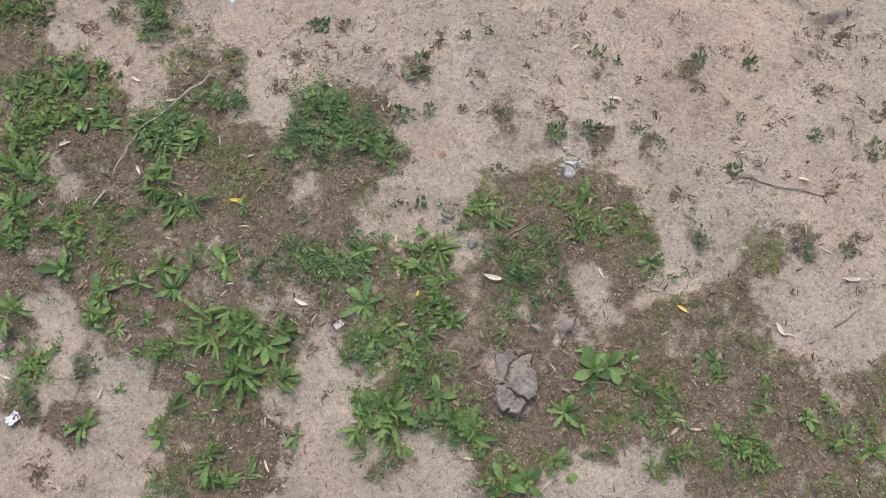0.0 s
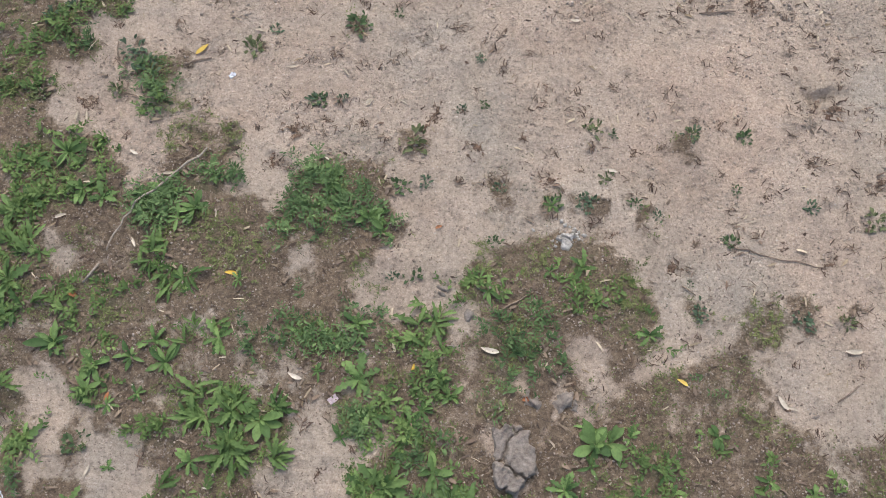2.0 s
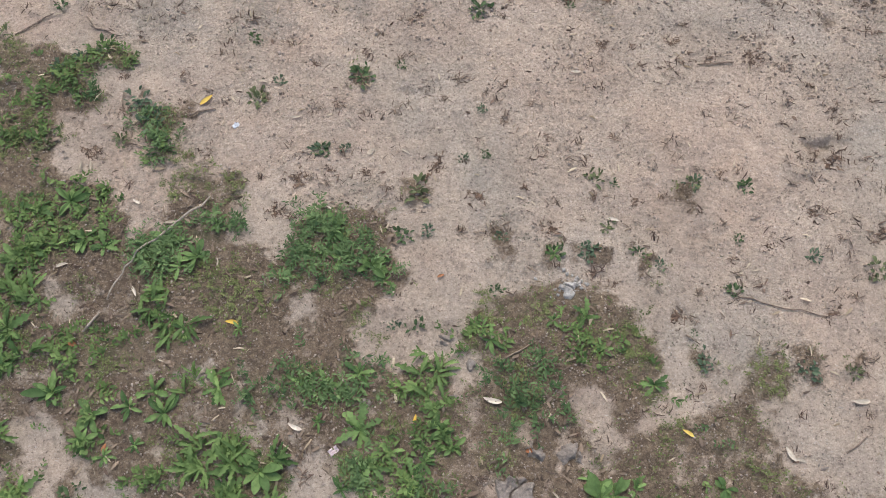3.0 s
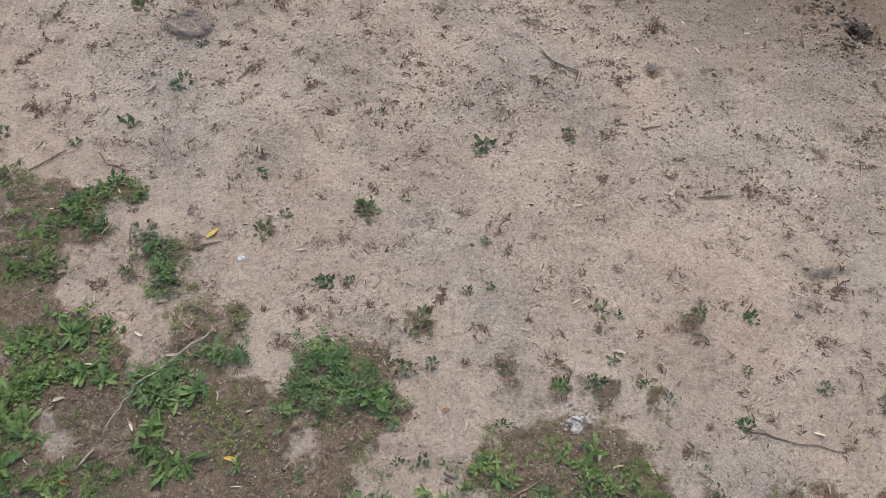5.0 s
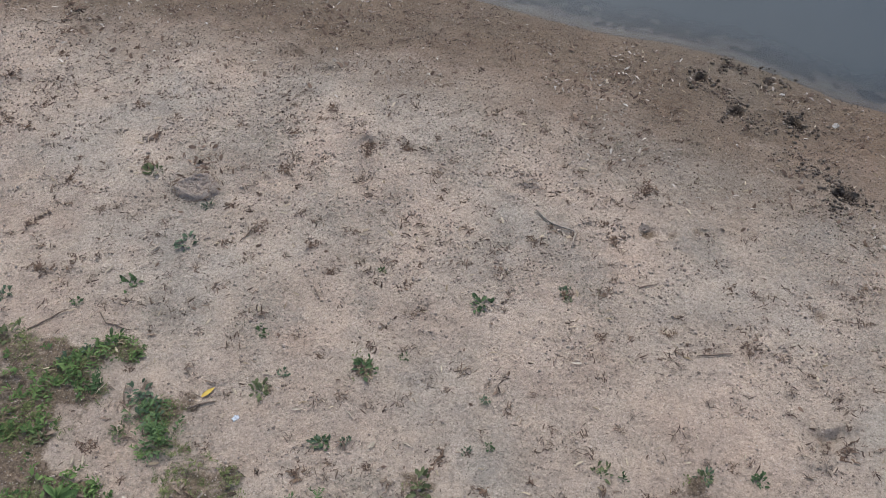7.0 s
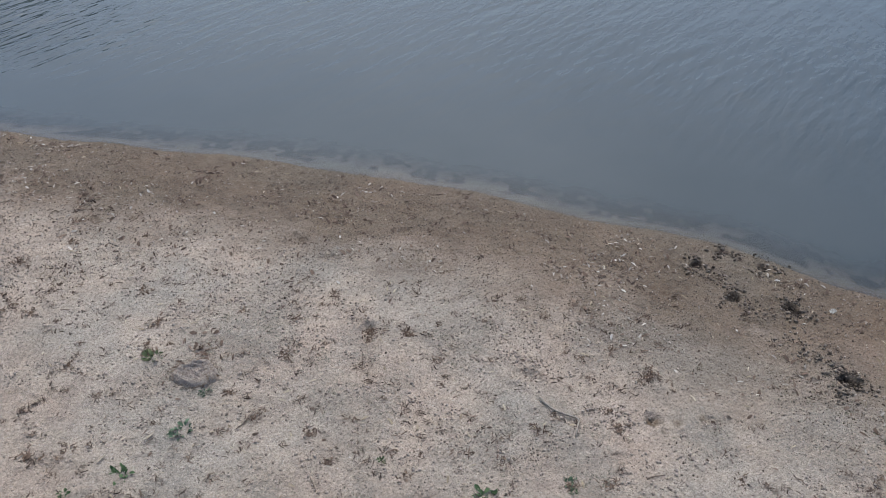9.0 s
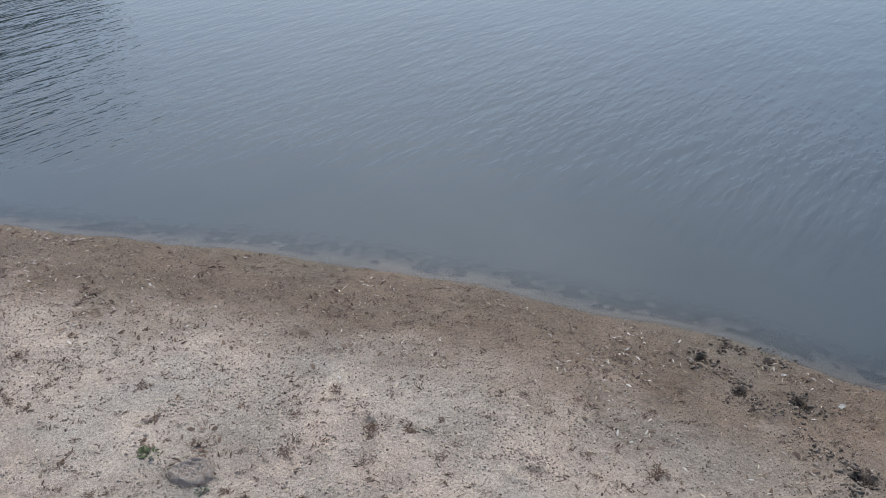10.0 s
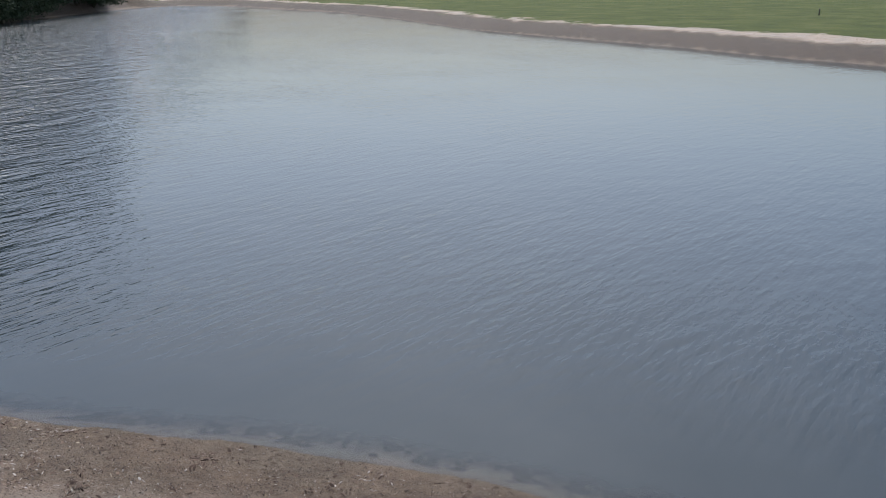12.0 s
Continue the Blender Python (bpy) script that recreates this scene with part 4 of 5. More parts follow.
def build_ground():
    xs, ys = axis(-2.7, 2.8, 0.0120, -1500, 1500, 1.09), axis(-0.45, 5.9, 0.0120, -1500, 1500, 1.09)
    # closer lines along the far bank too
    xs, ys = merged(xs, np.arange(-34, 22, 0.5)), merged(ys, np.arange(27, 104, 0.6))
    gx, gy = np.meshgrid(xs, ys)
    x, y = gx.ravel(), gy.ravel()
    z = ground_height(x, y)
    nx, ny = len(xs), len(ys)
    i = (np.arange(ny - 1)[:, None] * nx + np.arange(nx - 1)[None]).ravel()
    faces = np.stack([i, i + 1, i + nx + 1, i + nx], 1)
    me = bpy.data.meshes.new("ground")
    me.vertices.add(len(x))
    me.vertices.foreach_set("co", np.stack([x, y, z], 1).ravel())
    me.loops.add(faces.size)
    me.loops.foreach_set("vertex_index", faces.ravel())
    me.polygons.add(len(faces))
    me.polygons.foreach_set("loop_start", np.arange(0, faces.size, 4))
    me.polygons.foreach_set("use_smooth", np.ones(len(faces), bool))
    me.update(calc_edges=True)
    me.materials.append(GROUND)
    d = shore_distance(x, y)
    away = np.hypot(x, y)
    soil, green = soil_and_green(x, y)
    edge = 1.75 + 1.0 * (fbm(x, y, 1.3, 101) - 0.5) + 0.5 * (fbm(x, y, 0.25, 111) - 0.5)
    wet = smooth(edge, edge - 1.25, d) * (0.8 + 0.4 * fbm(x, y, 0.35, 121))
    # dry prints: moist sand and painted pit shade, darker with depth
    moist_shade = smooth(-0.007, -0.026, print_relief(x, y, HOOF_PRINTS_DRY))
    wet = np.maximum(wet, moist_shade)
    wet = wet * (0.7 + 0.3 * smooth(-0.04, 0.01, d))
    wet = np.where(away > 14, smooth(3.3, 2.3, d + 1.2 * (fbm(x, y, 1.2, 125) - 0.5)) * 0.95 + 0.02, wet)
    wide = 3.1 + 3.0 * smooth(52, 33, y)
    field = smooth(10, 16, away) * smooth(-1.0, 2.4, d - wide + 3.5 * (fbm(x, y, 2.0, 131, 5) - 0.5))
    silt = silt_cover(x, y)
    # deep shore prints: wet mud plus painted pit shade; dark weed blotches under water
    mud = smooth(-0.010, -0.021, print_relief(x, y, [p for p in HOOF_PRINTS if p[3] > 35])) * (away < 12)
    algae = smooth(-0.70, -0.30, d) * smooth(-0.06, -0.13, d) * smooth(0.42, 0.55, fbm(x, y, 0.13, 231, 4)) * (away < 12)
    mud = np.maximum(mud, 0.8 * algae)
    bank = (away > 14) & (d > 0)
    soil = np.where(bank, 0.04 + 0.22 * fbm(x, y, 1.4, 241, 5) + 0.75 * smooth(3.4, 2.3, d + 1.2 * (fbm(x, y, 1.2, 125) - 0.5)), soil)
    west = smooth(-29.5, -31.5, x) * smooth(30, 45, y) * smooth(99, 93, y) * (d > 0)
    soil, field = np.maximum(soil, west), field * (1 - west)
    silt = np.where(bank, 0.35, silt)
    for k, v in (("soil", soil), ("green", green), ("wet", np.clip(wet, 0, 1)), ("grass", field), ("silt", silt), ("mud", mud)):
        me.attributes.new(k, "FLOAT", "POINT").data.foreach_set("value", v.astype(np.float32))
    ob = new("ground", me)
    return tagged(ob, "pale trampled sand with patches of dark soil beside a pond", "ground", kind="structure")


def build_water():
    xs, ys = axis(-4.0, 3.2, 0.05, -60, 45, 1.08), axis(3.4, 6.6, 0.05, -5, 125, 1.08)
    gx, gy = np.meshgrid(xs, ys)
    x, y = gx.ravel(), gy.ravel()
    d = shore_distance(x, y)
    nx, ny = len(xs), len(ys)
    i = (np.arange(ny - 1)[:, None] * nx + np.arange(nx - 1)[None]).ravel()
    faces = np.stack([i, i + 1, i + nx + 1, i + nx], 1)
    keep = (np.stack([d[faces[:, k]] for k in range(4)]).min(0) < 0.4)
    me = mesh_of("pond_water", np.stack([x, y, np.full(len(x), WATER_Z)], 1), faces[keep], WATER)
    murk = 0.30 + 0.70 * smooth(0.04, 0.42, -d + 0.16 * (fbm(x, y, 0.2, 141) - 0.5))
    # the west of the pond lies open to the wind
    rough = (0.15 + 0.85 * smooth(0.3, 2.3, -d)) * (0.40 + 0.55 * smooth(15, 7, y) + 3.2 * smooth(-0.5, -9.0, x + 0.22 * y))
    for k, v in (("murk", murk), ("open", rough)):
        me.attributes.new(k, "FLOAT", "POINT").data.foreach_set("value", v.astype(np.float32))
    ob = new("water", me)
    return tagged(ob, "grey-blue rippled pond water, murky at the edge", "water", kind="structure")


ground = build_ground()
water = build_water()

rng = np.random.RandomState(7)


# ---- trees and far things ----
def tree(x, y, tall, wide, seed, name="tree", label="dark leafy tree on the bank of the pond", low=0.12, leaves=7500, leaf=0.42):
    r = random.Random(seed)
    base = height_at(x, y) - 0.1
    root = new(name)
    root.matrix_basis = pose(x, y, base)
    tagged(root, label, "tree", "trees on the far bank")
    top = tall * 0.72
    bend = [(r.uniform(-0.4, 0.4) * k, r.uniform(-0.4, 0.4) * k, top * k / 4) for k in range(5)]
    v, f = tube(bend, [tall * 0.026 * (1 - 0.19 * k) for k in range(5)], 9, 0.15, seed)
    part("trunk", mesh_of("trunk", v, f, TREE_BARK), root)
    ends = [bend[4]]
    for k in range(9):
        a = k * 2.4 + r.uniform(-0.4, 0.4)
        h = tall * (low + (0.68 - low) * k / 9)
        reach = wide * r.uniform(0.55, 0.95) * (1 - 0.35 * k / 9)
        p0 = Vector((bend[2][0] * h / top, bend[2][1] * h / top, h))
        p2 = Vector((math.cos(a) * reach, math.sin(a) * reach, h + tall * r.uniform(0.08, 0.22)))
        p1 = (p0 + p2) / 2 + Vector((0, 0, tall * 0.03))
        v, f = tube([p0, p1, p2], [tall * 0.010, tall * 0.007, tall * 0.003], 6, 0.1, seed + k)
        part("limb", mesh_of("limb", v, f, TREE_BARK), root)
        ends += [p2, (p1 + p2) / 2]
    g = np.random.RandomState(seed)
    rows = []
    for k, c in enumerate(ends):
        n = leaves // len(ends)
        q = g.normal(size=(n, 3)) * np.array([wide * 0.27, wide * 0.27, tall * 0.085]) * g.uniform(0.7, 1.2)
        q += np.array(c) + np.array([0, 0, tall * 0.03])
        rows.append(np.c_[q, g.uniform(0, 6.28, n), g.uniform(-1.2, 1.2, n), g.uniform(-1.5, 1.5, n), g.uniform(0.6, 1.5, n) * leaf, g.uniform(0.6, 1.2, n) * leaf])
    rows = np.concatenate(rows)
    rows[:, 2] = np.maximum(rows[:, 2], 0.18 + 0.5 * g.rand(len(rows)))
    v, f = spread(*LEAFLET, rows)
    part("crown", mesh_of("crown", v, f, TREE_LEAF), root)
    return root


for k, (tx, ty, tall, wide) in enumerate([(-37.5, 47, 15, 6.5), (-37, 57, 17, 6.8), (-38, 67, 15, 6.3), (-37.5, 76, 14, 5.8), (-38, 84, 13, 5.0), (-46, 62, 17, 6.5), (-46, 78, 17, 6.5), (-37.5, 37, 15, 6.0), (-35.5, 27, 14, 5.5)]):
    tree(tx, ty, tall, wide, 40 + k)
for k, (tx, ty) in enumerate([(-30.6, 50), (-31.2, 55), (-31.5, 59), (-31.8, 63), (-32.2, 67), (-32.6, 71), (-32.9, 75), (-32.7, 79), (-32.6, 82.5), (-32.6, 85.0)]):
    tree(tx, ty, 4.2 + 0.7 * (k % 3), 2.3, 70 + k, "bush", "dark low bush hanging over the pond's earth bank", 0.03, 9000, 0.15)
for k, (tx, ty, tall) in enumerate([(-52, 186, 9), (-58, 190, 11), (-47, 192, 8)]):
    tree(tx, ty, tall, 5.0, 90 + k, "tree", "small far-off tree beyond the end of the pond", 0.2, 1500, 0.6)


def stake(x, y, tall):
    root = new("stake")
    root.matrix_basis = pose(x, y, height_at(x, y) - 0.15, 2, -3, 20)
    tagged(root, "weathered wooden stake standing in the grass field", "stake")
    v, f = tube([(0, 0, 0), (0, 0, tall * 0.9), (0.01, 0, tall)], [0.045, 0.042, 0.025], 8, 0.12, 5)
    part("post", mesh_of("post", v, f, POST_WOOD), root)


stake(26.2, 60.0, 0.62)


def far_grass():
    n = 26000
    a, r = rng.uniform(-0.26, 0.52, n), 30 + 62 * rng.rand(n) ** 1.3
    x, y = np.sin(a) * r, np.cos(a) * r
    d = shore_distance(x, y)
    keep = (d > 2.2 + 2.8 * rng.rand(n) ** 0.5) & (fbm(x, y, 2.2, 151) + 0.03 * np.minimum(d, 8) > 0.52)
    x, y = x[keep], y[keep]
    n = len(x)
    z = ground_height(x, y) - 0.02
    size = rng.uniform(0.04, 0.11, n)
    rows = np.c_[x, y, z, rng.uniform(0, 6.28, n), rng.uniform(0.1, 0.7, n), rng.uniform(-0.6, 0.6, n), size, 0.28 * size]
    return stuff("field_grass", LEAFLET, rows, FIELD_GRASS, "short green grass tufts across the far field", "grass")


far_grass()


# ---- weeds: rosettes of broad leaves ----
LEAVES = [mesh_of("leaf", *blade(7, 0.21, 0.35, 0.30, 0.0, 1.7), BROAD_LEAF),
          mesh_of("leaf", *blade(7, 0.14, 0.45, 0.35, 0.05, 1.2), BROAD_LEAF),
          mesh_of("leaf", *blade(10, 0.135, 0.35, 0.35, 0.36, 1.5), BROAD_LEAF),
          mesh_of("leaf", *blade(7, 0.17, 0.5, 0.18, 0.06, 1.5), BROAD_LEAF)]
v, f = tube([(0, 0, -0.25), (0, 0, 0.12)], [0.09, 0.05], 6)
CROWN = mesh_of("root_crown", v, f, BROAD_LEAF)


def rosette(x, y, r, k):
    g = random.Random(1000 + k)
    root = new("broadleaf_weed")
    root.matrix_basis = pose(x, y, height_at(x, y) - 0.002, 0, 0, g.uniform(0, 360))
    kind = g.choice([0, 1, 2, 2, 2, 3])
    words = ("broad oval leaves", "slender pointed leaves", "toothed leaves", "folded young leaves")[kind]
    tagged(root, "low green weed rosette with %s, rooted in sandy soil" % words, "weed", "rosette weeds")
    part("root_crown", CROWN, root, Matrix.Diagonal((r * 0.5, r * 0.5, r * 0.5, 1)))
    n = g.randint(8, 11) if r < 0.06 else g.randint(11, 16)
    for i in range(n):
        inner = i >= n * 0.62
        size = r * (g.uniform(0.55, 1.12) if not inner else g.uniform(0.30, 0.65))
        up = g.uniform(3, 24) if not inner else g.uniform(25, 60)
        turn = i * 137.5 + g.uniform(-40, 40)
        m = pose(0, 0, 0, 0, 0, turn) @ pose(0, 0, 0.003, g.uniform(-32, 32), -up, 0) @ Matrix.Diagonal((size, size * g.uniform(0.85, 1.2), size, 1))
        part("leaf", LEAVES[kind], root, m)
    return root


for k, (x, y, r) in enumerate(ROSETTES_WEST + ROSETTES_MIDDLE + ROSETTES_EAST):
    rosette(x, y, r, k)


# ---- small weeds in the sand ----
SPRIGS = [mesh_of("leaf", *blade(3, 0.24, 0.5, 0.3, 0.0, 1.3), m) for m in (SPRIG_GREEN, SPRIG_BLUE, SPRIG_OLIVE)]


def small_weed(x, y, r, k):
    g = random.Random(2000 + k)
    root = new("small_weed")
    root.matrix_basis = pose(x, y, height_at(x, y) - 0.001, 0, 0, g.uniform(0, 360))
    tagged(root, "small fine-leaved green weed growing in bare sand", "weed", "small weeds in the sand")
    mesh = SPRIGS[(0, 1, 2, 0, 1)[k % 5]]
    long_way = g.uniform(0.55, 1.0)
    for i in range(26):
        a, q = g.uniform(0, 360), r * g.uniform(0, 0.85) ** 0.8
        size = r * g.uniform(0.28, 0.62)
        m = pose(q * math.cos(a), q * math.sin(a) * long_way, g.uniform(0, 0.25) * r * (1 - q / r), g.uniform(-30, 30), -g.uniform(2, 55), math.degrees(a) + g.uniform(-70, 70))
        part("leaf", mesh, root, m @ Matrix.Diagonal((size, size * g.uniform(0.7, 1.3), size, 1)))
    return root


for k, (x, y, r) in enumerate(SAND_WEEDS + SAND_WEEDS_BEYOND):
    small_weed(x, y, r * 1.25, k)


# withered tufts: bent flat stalks lying round a root
def stalk_mesh(seed, mat):
    g = random.Random(seed)
    n = 6
    v, f = [], []
    bend, wave = g.uniform(-0.5, 0.5), g.uniform(0.0, 0.18)
    for i in range(n + 1):
        u = i / n
        y, z = bend * u * u, 0.30 * math.sin(u * 2.6) * g.uniform(0.6, 1.0) + 0.02
        w = 0.13 * (1 - 0.75 * u) * g.uniform(0.6, 1.5)
        v += [(u, y - w + wave * math.sin(u * 9), z), (u, y + wave * math.sin(u * 9), z + 0.05), (u, y + w + wave * math.sin(u * 9), z - 0.02)]
    for i in range(n):
        a = i * 3
        f += [(a, a + 3, a + 4, a + 1), (a + 1, a + 4, a + 5, a + 2)]
    return mesh_of("stalk", v, f, mat)


STALKS = [stalk_mesh(k, DEAD_DARK if k % 3 else DEAD_BROWN) for k in range(7)]


def dead_tuft(x, y, r, k):
    g = random.Random(3000 + k)
    root = new("dead_weed_tuft")
    root.matrix_basis = pose(x, y, height_at(x, y), 0, 0, g.uniform(0, 360))
    tagged(root, "withered dark brown weed remains trodden into sand", "dead weed", "withered tufts")
    for i in range(g.randint(22, 30)):
        size = r * g.uniform(0.22, 0.62)
        a = g.uniform(0, 360)
        q = r * g.uniform(0.0, 1.0)
        m = pose(q * math.cos(a), q * math.sin(a) * 0.8, g.uniform(-0.002, 0.003), 0, g.uniform(-14, 4), g.uniform(0, 360)) @ Matrix.Diagonal((size, size * g.uniform(0.6, 1.6), size * 0.6, 1))
        part("stalk", STALKS[g.randrange(7)], root, m)
    return root


for k, (x, y, r) in enumerate(DEAD_TUFTS + DEAD_TUFTS_BEYOND + DEAD_TUFTS_SHORE):
    dead_tuft(x, y, r * 1.05, k)


# ---- creeping growth that covers the soil ----
def cover(n, lo_x, hi_x, lo_y, hi_y):
    return rng.uniform(lo_x, hi_x, n), rng.uniform(lo_y, hi_y, n)


def off_clods(x, y):
    free = np.ones(x.shape)
    for px, py, r in CLODS:
        free *= np.hypot(x - px, (y - py) * 0.8) > 1.15 * r
    return free


def runners(kind, mat, per_m2, long, pairs, size, slim, rise, splay, label, shape=LEAFLET):
    """Creeping plants: stems that wander out from each clump, with leaflets in pairs along them."""
    rows, tones = [], []
    for cx, cy, r, dense, k in CLUMPS:
        if k != kind:
            continue
        n = max(5, int(per_m2 * 1.5 * dense * math.pi * r * r))
        out = r * 1.25 * rng.rand(n) ** 0.6
        a = rng.uniform(0, 6.283, n)
        x, y = cx + out * np.cos(a), cy + out * np.sin(a)
        x, y = x + 0.20 * (fbm(x, y, 0.11, 161, 4) - 0.5), y + 0.20 * (fbm(x, y, 0.11, 165, 4) - 0.5)
        ok = (off_clods(x, y) > 0) & (fbm(x, y, 0.06, 169, 3) > 0.45)
        x, y, out = x[ok], y[ok], out[ok]
        n = len(x)
        head, bend = rng.uniform(0, 6.283, n), rng.normal(0, 0.7, n)
        span = rng.uniform(long[0], long[1], n)
        top = rise * (1.15 - out / (1.15 * r)) * rng.uniform(0.2, 1.3, n)
        tone = np.clip(rng.normal(0.5, 0.22, n) + 0.9 * (fbm(x, y, 0.15, 167, 2) - 0.5), 0, 1)
        for i in range(pairs):
            u = (i + 0.5) / pairs
            way = head + bend * u
            px, py = x + span * u * np.cos(way), y + span * u * np.sin(way)
            pz = ground_height(px, py) + 0.002 + top * math.sin(0.5 + 2.4 * u)
            for side in (-1, 1):
                sz = rng.uniform(size[0], size[1], n) * (1.15 - 0.6 * u)
                rows.append(np.c_[px, py, pz, way + side * (splay + rng.normal(0, 0.3, n)), rng.uniform(-0.15, 0.75, n), rng.normal(0, 0.45, n), sz, sz * rng.uniform(slim[0], slim[1], n)])
                tones.append(tone)
    return stuff("creeping_weeds", shape, np.concatenate(rows), mat, label, "weeds", np.concatenate(tones))


TOOTHED = blade(9, 0.105, 0.4, 0.35, 0.34, 1.3)
runners(0, OLIVE_LEAF, 3300, (0.02, 0.06), 6, (0.006, 0.015), (0.35, 0.7), 0.014, 0.9, "thin olive-green sprigs creeping over brown soil")
runners(1, MID_LEAF, 1200, (0.03, 0.09), 5, (0.013, 0.034), (0.30, 0.55), 0.030, 0.8, "mid-green leafy weeds spreading over dark soil")
runners(2, DARK_LEAF, 1600, (0.04, 0.10), 7, (0.011, 0.032), (0.25, 0.45), 0.045, 0.9, "dense dark green fine-leaved weeds on soil")
runners(3, STRAP_LEAF, 520, (0.01, 0.05), 3, (0.040, 0.095), (0.7, 1.15), 0.026, 0.6, "bright green weeds with long toothed leaves", TOOTHED)
runners(3, MID_LEAF, 900, (0.03, 0.07), 5, (0.010, 0.024), (0.30, 0.5), 0.020, 0.8, "small mid-green sprigs among taller bright weeds")


def soil_sprigs(tries=60000):
    """Thin growth sprinkled over the soil between the clumps."""
    x, y = cover(tries, -2.35, 1.95, -0.5, 2.3)
    soil, green = soil_and_green(x, y)
    keep = rng.rand(tries) < (0.26 * soil + 0.6 * green) * smooth(0.40, 0.62, fbm(x, y, 0.11, 181, 3)) * off_clods(x, y)
    x, y = np.repeat(x[keep], 7), np.repeat(y[keep], 7)
    n = len(x)
    tone = np.clip(np.repeat(rng.rand(n // 7), 7) + rng.normal(0, 0.1, n), 0, 1)
    x, y = x + rng.normal(0, 0.007, n), y + rng.normal(0, 0.007, n)
    s = rng.uniform(0.004, 0.013, n)
    rows = np.c_[x, y, ground_height(x, y) + 0.001 + 0.006 * rng.rand(n), rng.uniform(0, 6.28, n), rng.uniform(-0.1, 0.8, n), rng.uniform(-0.6, 0.6, n), s, s * rng.uniform(0.3, 0.6, n)]
    return stuff("soil_sprigs", LEAFLET, rows, OLIVE_LEAF, "sparse olive seedlings sprinkled over brown soil", "weeds", tone)


soil_sprigs()


def silt_sprigs(tries=26000):
    x, y = cover(tries, -3.0, 2.6, 0.2, 5.0)
    keep = rng.rand(tries) < silt_cover(x, y) * smooth(0.45, 0.65, fbm(x, y, 0.12, 185, 3)) * (shore_distance(x, y) > 0.6)
    x, y = np.repeat(x[keep], 4), np.repeat(y[keep], 4)
    n = len(x)
    x, y = x + rng.normal(0, 0.008, n), y + rng.normal(0, 0.008, n)
    s = rng.uniform(0.004, 0.014, n)
    rows = np.c_[x, y, ground_height(x, y) + 0.001, rng.uniform(0, 6.28, n), rng.uniform(-0.1, 0.8, n), rng.uniform(-0.5, 0.5, n), s, s * 0.3]
    return stuff("thin_moss", LEAFLET, rows, DULL_SPRIG, "thin dull grey-green moss speckling the sand", "moss")


silt_sprigs()


# ---- litter: bits too many to count ----
def litter(name, shape, n, where, weight, mat, long, slim, label, category, flat=0.35, lift=0.001):
    x, y = cover(n, *where)
    keep = rng.rand(n) < weight(x, y)
    x, y = x[keep], y[keep]
    n = len(x)
    s = long[0] + (long[1] - long[0]) * rng.rand(n) ** 2.2
    z = ground_height(x, y) + lift + 0.1 * s
    rows = np.c_[x, y, z, rng.uniform(0, 6.28, n), rng.normal(0, flat, n), rng.normal(0, flat, n), s, s * rng.uniform(slim[0], slim[1], n)]
    return stuff(name, shape, rows, mat, label, category)


def on_sand(x, y):
    soil, green = soil_and_green(x, y)
    d = shore_distance(x, y)
    return (1 - 0.8 * soil) * (d > 0.02) * (0.05 + 0.95 * smooth(0.52, 0.70, fbm(x, y, 0.075, 191, 3))) * (0.5 + 0.5 * smooth(0.35, 0.65, fbm(x, y, 0.8, 195, 2)))


def on_soil(x, y):
    soil, green = soil_and_green(x, y)
    return soil * (0.4 + 0.6 * smooth(0.4, 0.6, fbm(x, y, 0.2, 201, 2)))


def on_shore(x, y):
    d = shore_distance(x, y)
    return (d > 0.04) * smooth(1.9, 0.9, d) * (0.08 + 0.92 * smooth(0.42, 0.66, fbm(x, y, 0.45, 211, 3)))


def near_shore(x, y):
    d = shore_distance(x, y)
    return (d > 0.0) * smooth(1.9, 0.8, d + 1.0 * (fbm(x, y, 0.5, 215, 3) - 0.5)) * (0.35 + 0.65 * fbm(x, y, 0.2, 217, 3))


def upper_shore(x, y):
    d = shore_distance(x, y)
    return smooth(0.9, 1.7, d) * smooth(3.6, 1.8, d) * (0.06 + 0.94 * smooth(0.48, 0.66, fbm(x, y, 0.16, 219, 4)))


def everywhere(x, y):
    return (shore_distance(x, y) > 0.05) * (0.3 + 0.7 * fbm(x, y, 0.3, 221, 2))


NEAR = (-3.9, 3.0, -0.5, 6.2)
litter("dark_litter", FLAKE, 12000, NEAR, on_sand, DARK_BITS, (0.004, 0.030), (0.15, 0.6), "dark brown plant scraps strewn over sand", "litter", 0.5)
litter("dry_litter", FLAKE, 20000, NEAR, on_sand, DRY_BITS, (0.005, 0.040), (0.06, 0.22), "brown dry stalk pieces strewn over sand", "litter", 0.3)
def clumps(name, count, each, mat, spread_r, size, label):
    """Small clusters of scraps, each round a point on the sand."""
    x, y = cover(count * 8, *NEAR)
    keep = rng.rand(count * 8) < on_sand(x, y) * 0.6
    x, y = x[keep][:count], y[keep][:count]
    r = np.repeat(spread_r * rng.uniform(0.4, 1.5, len(x)), each)
    n = len(x) * each
    x, y = np.repeat(x, each) + rng.normal(0, 1, n) * r, np.repeat(y, each) + rng.normal(0, 1, n) * r * 0.8
    s = size * rng.uniform(0.35, 1.3, n)
    rows = np.c_[x, y, ground_height(x, y) + 0.002 + 0.004 * rng.rand(n), rng.uniform(0, 6.28, n), rng.normal(0, 0.5, n), rng.normal(0, 0.6, n), s, s * rng.uniform(0.12, 0.45, n)]
    return stuff(name, CURL, rows, mat, label, "litter")


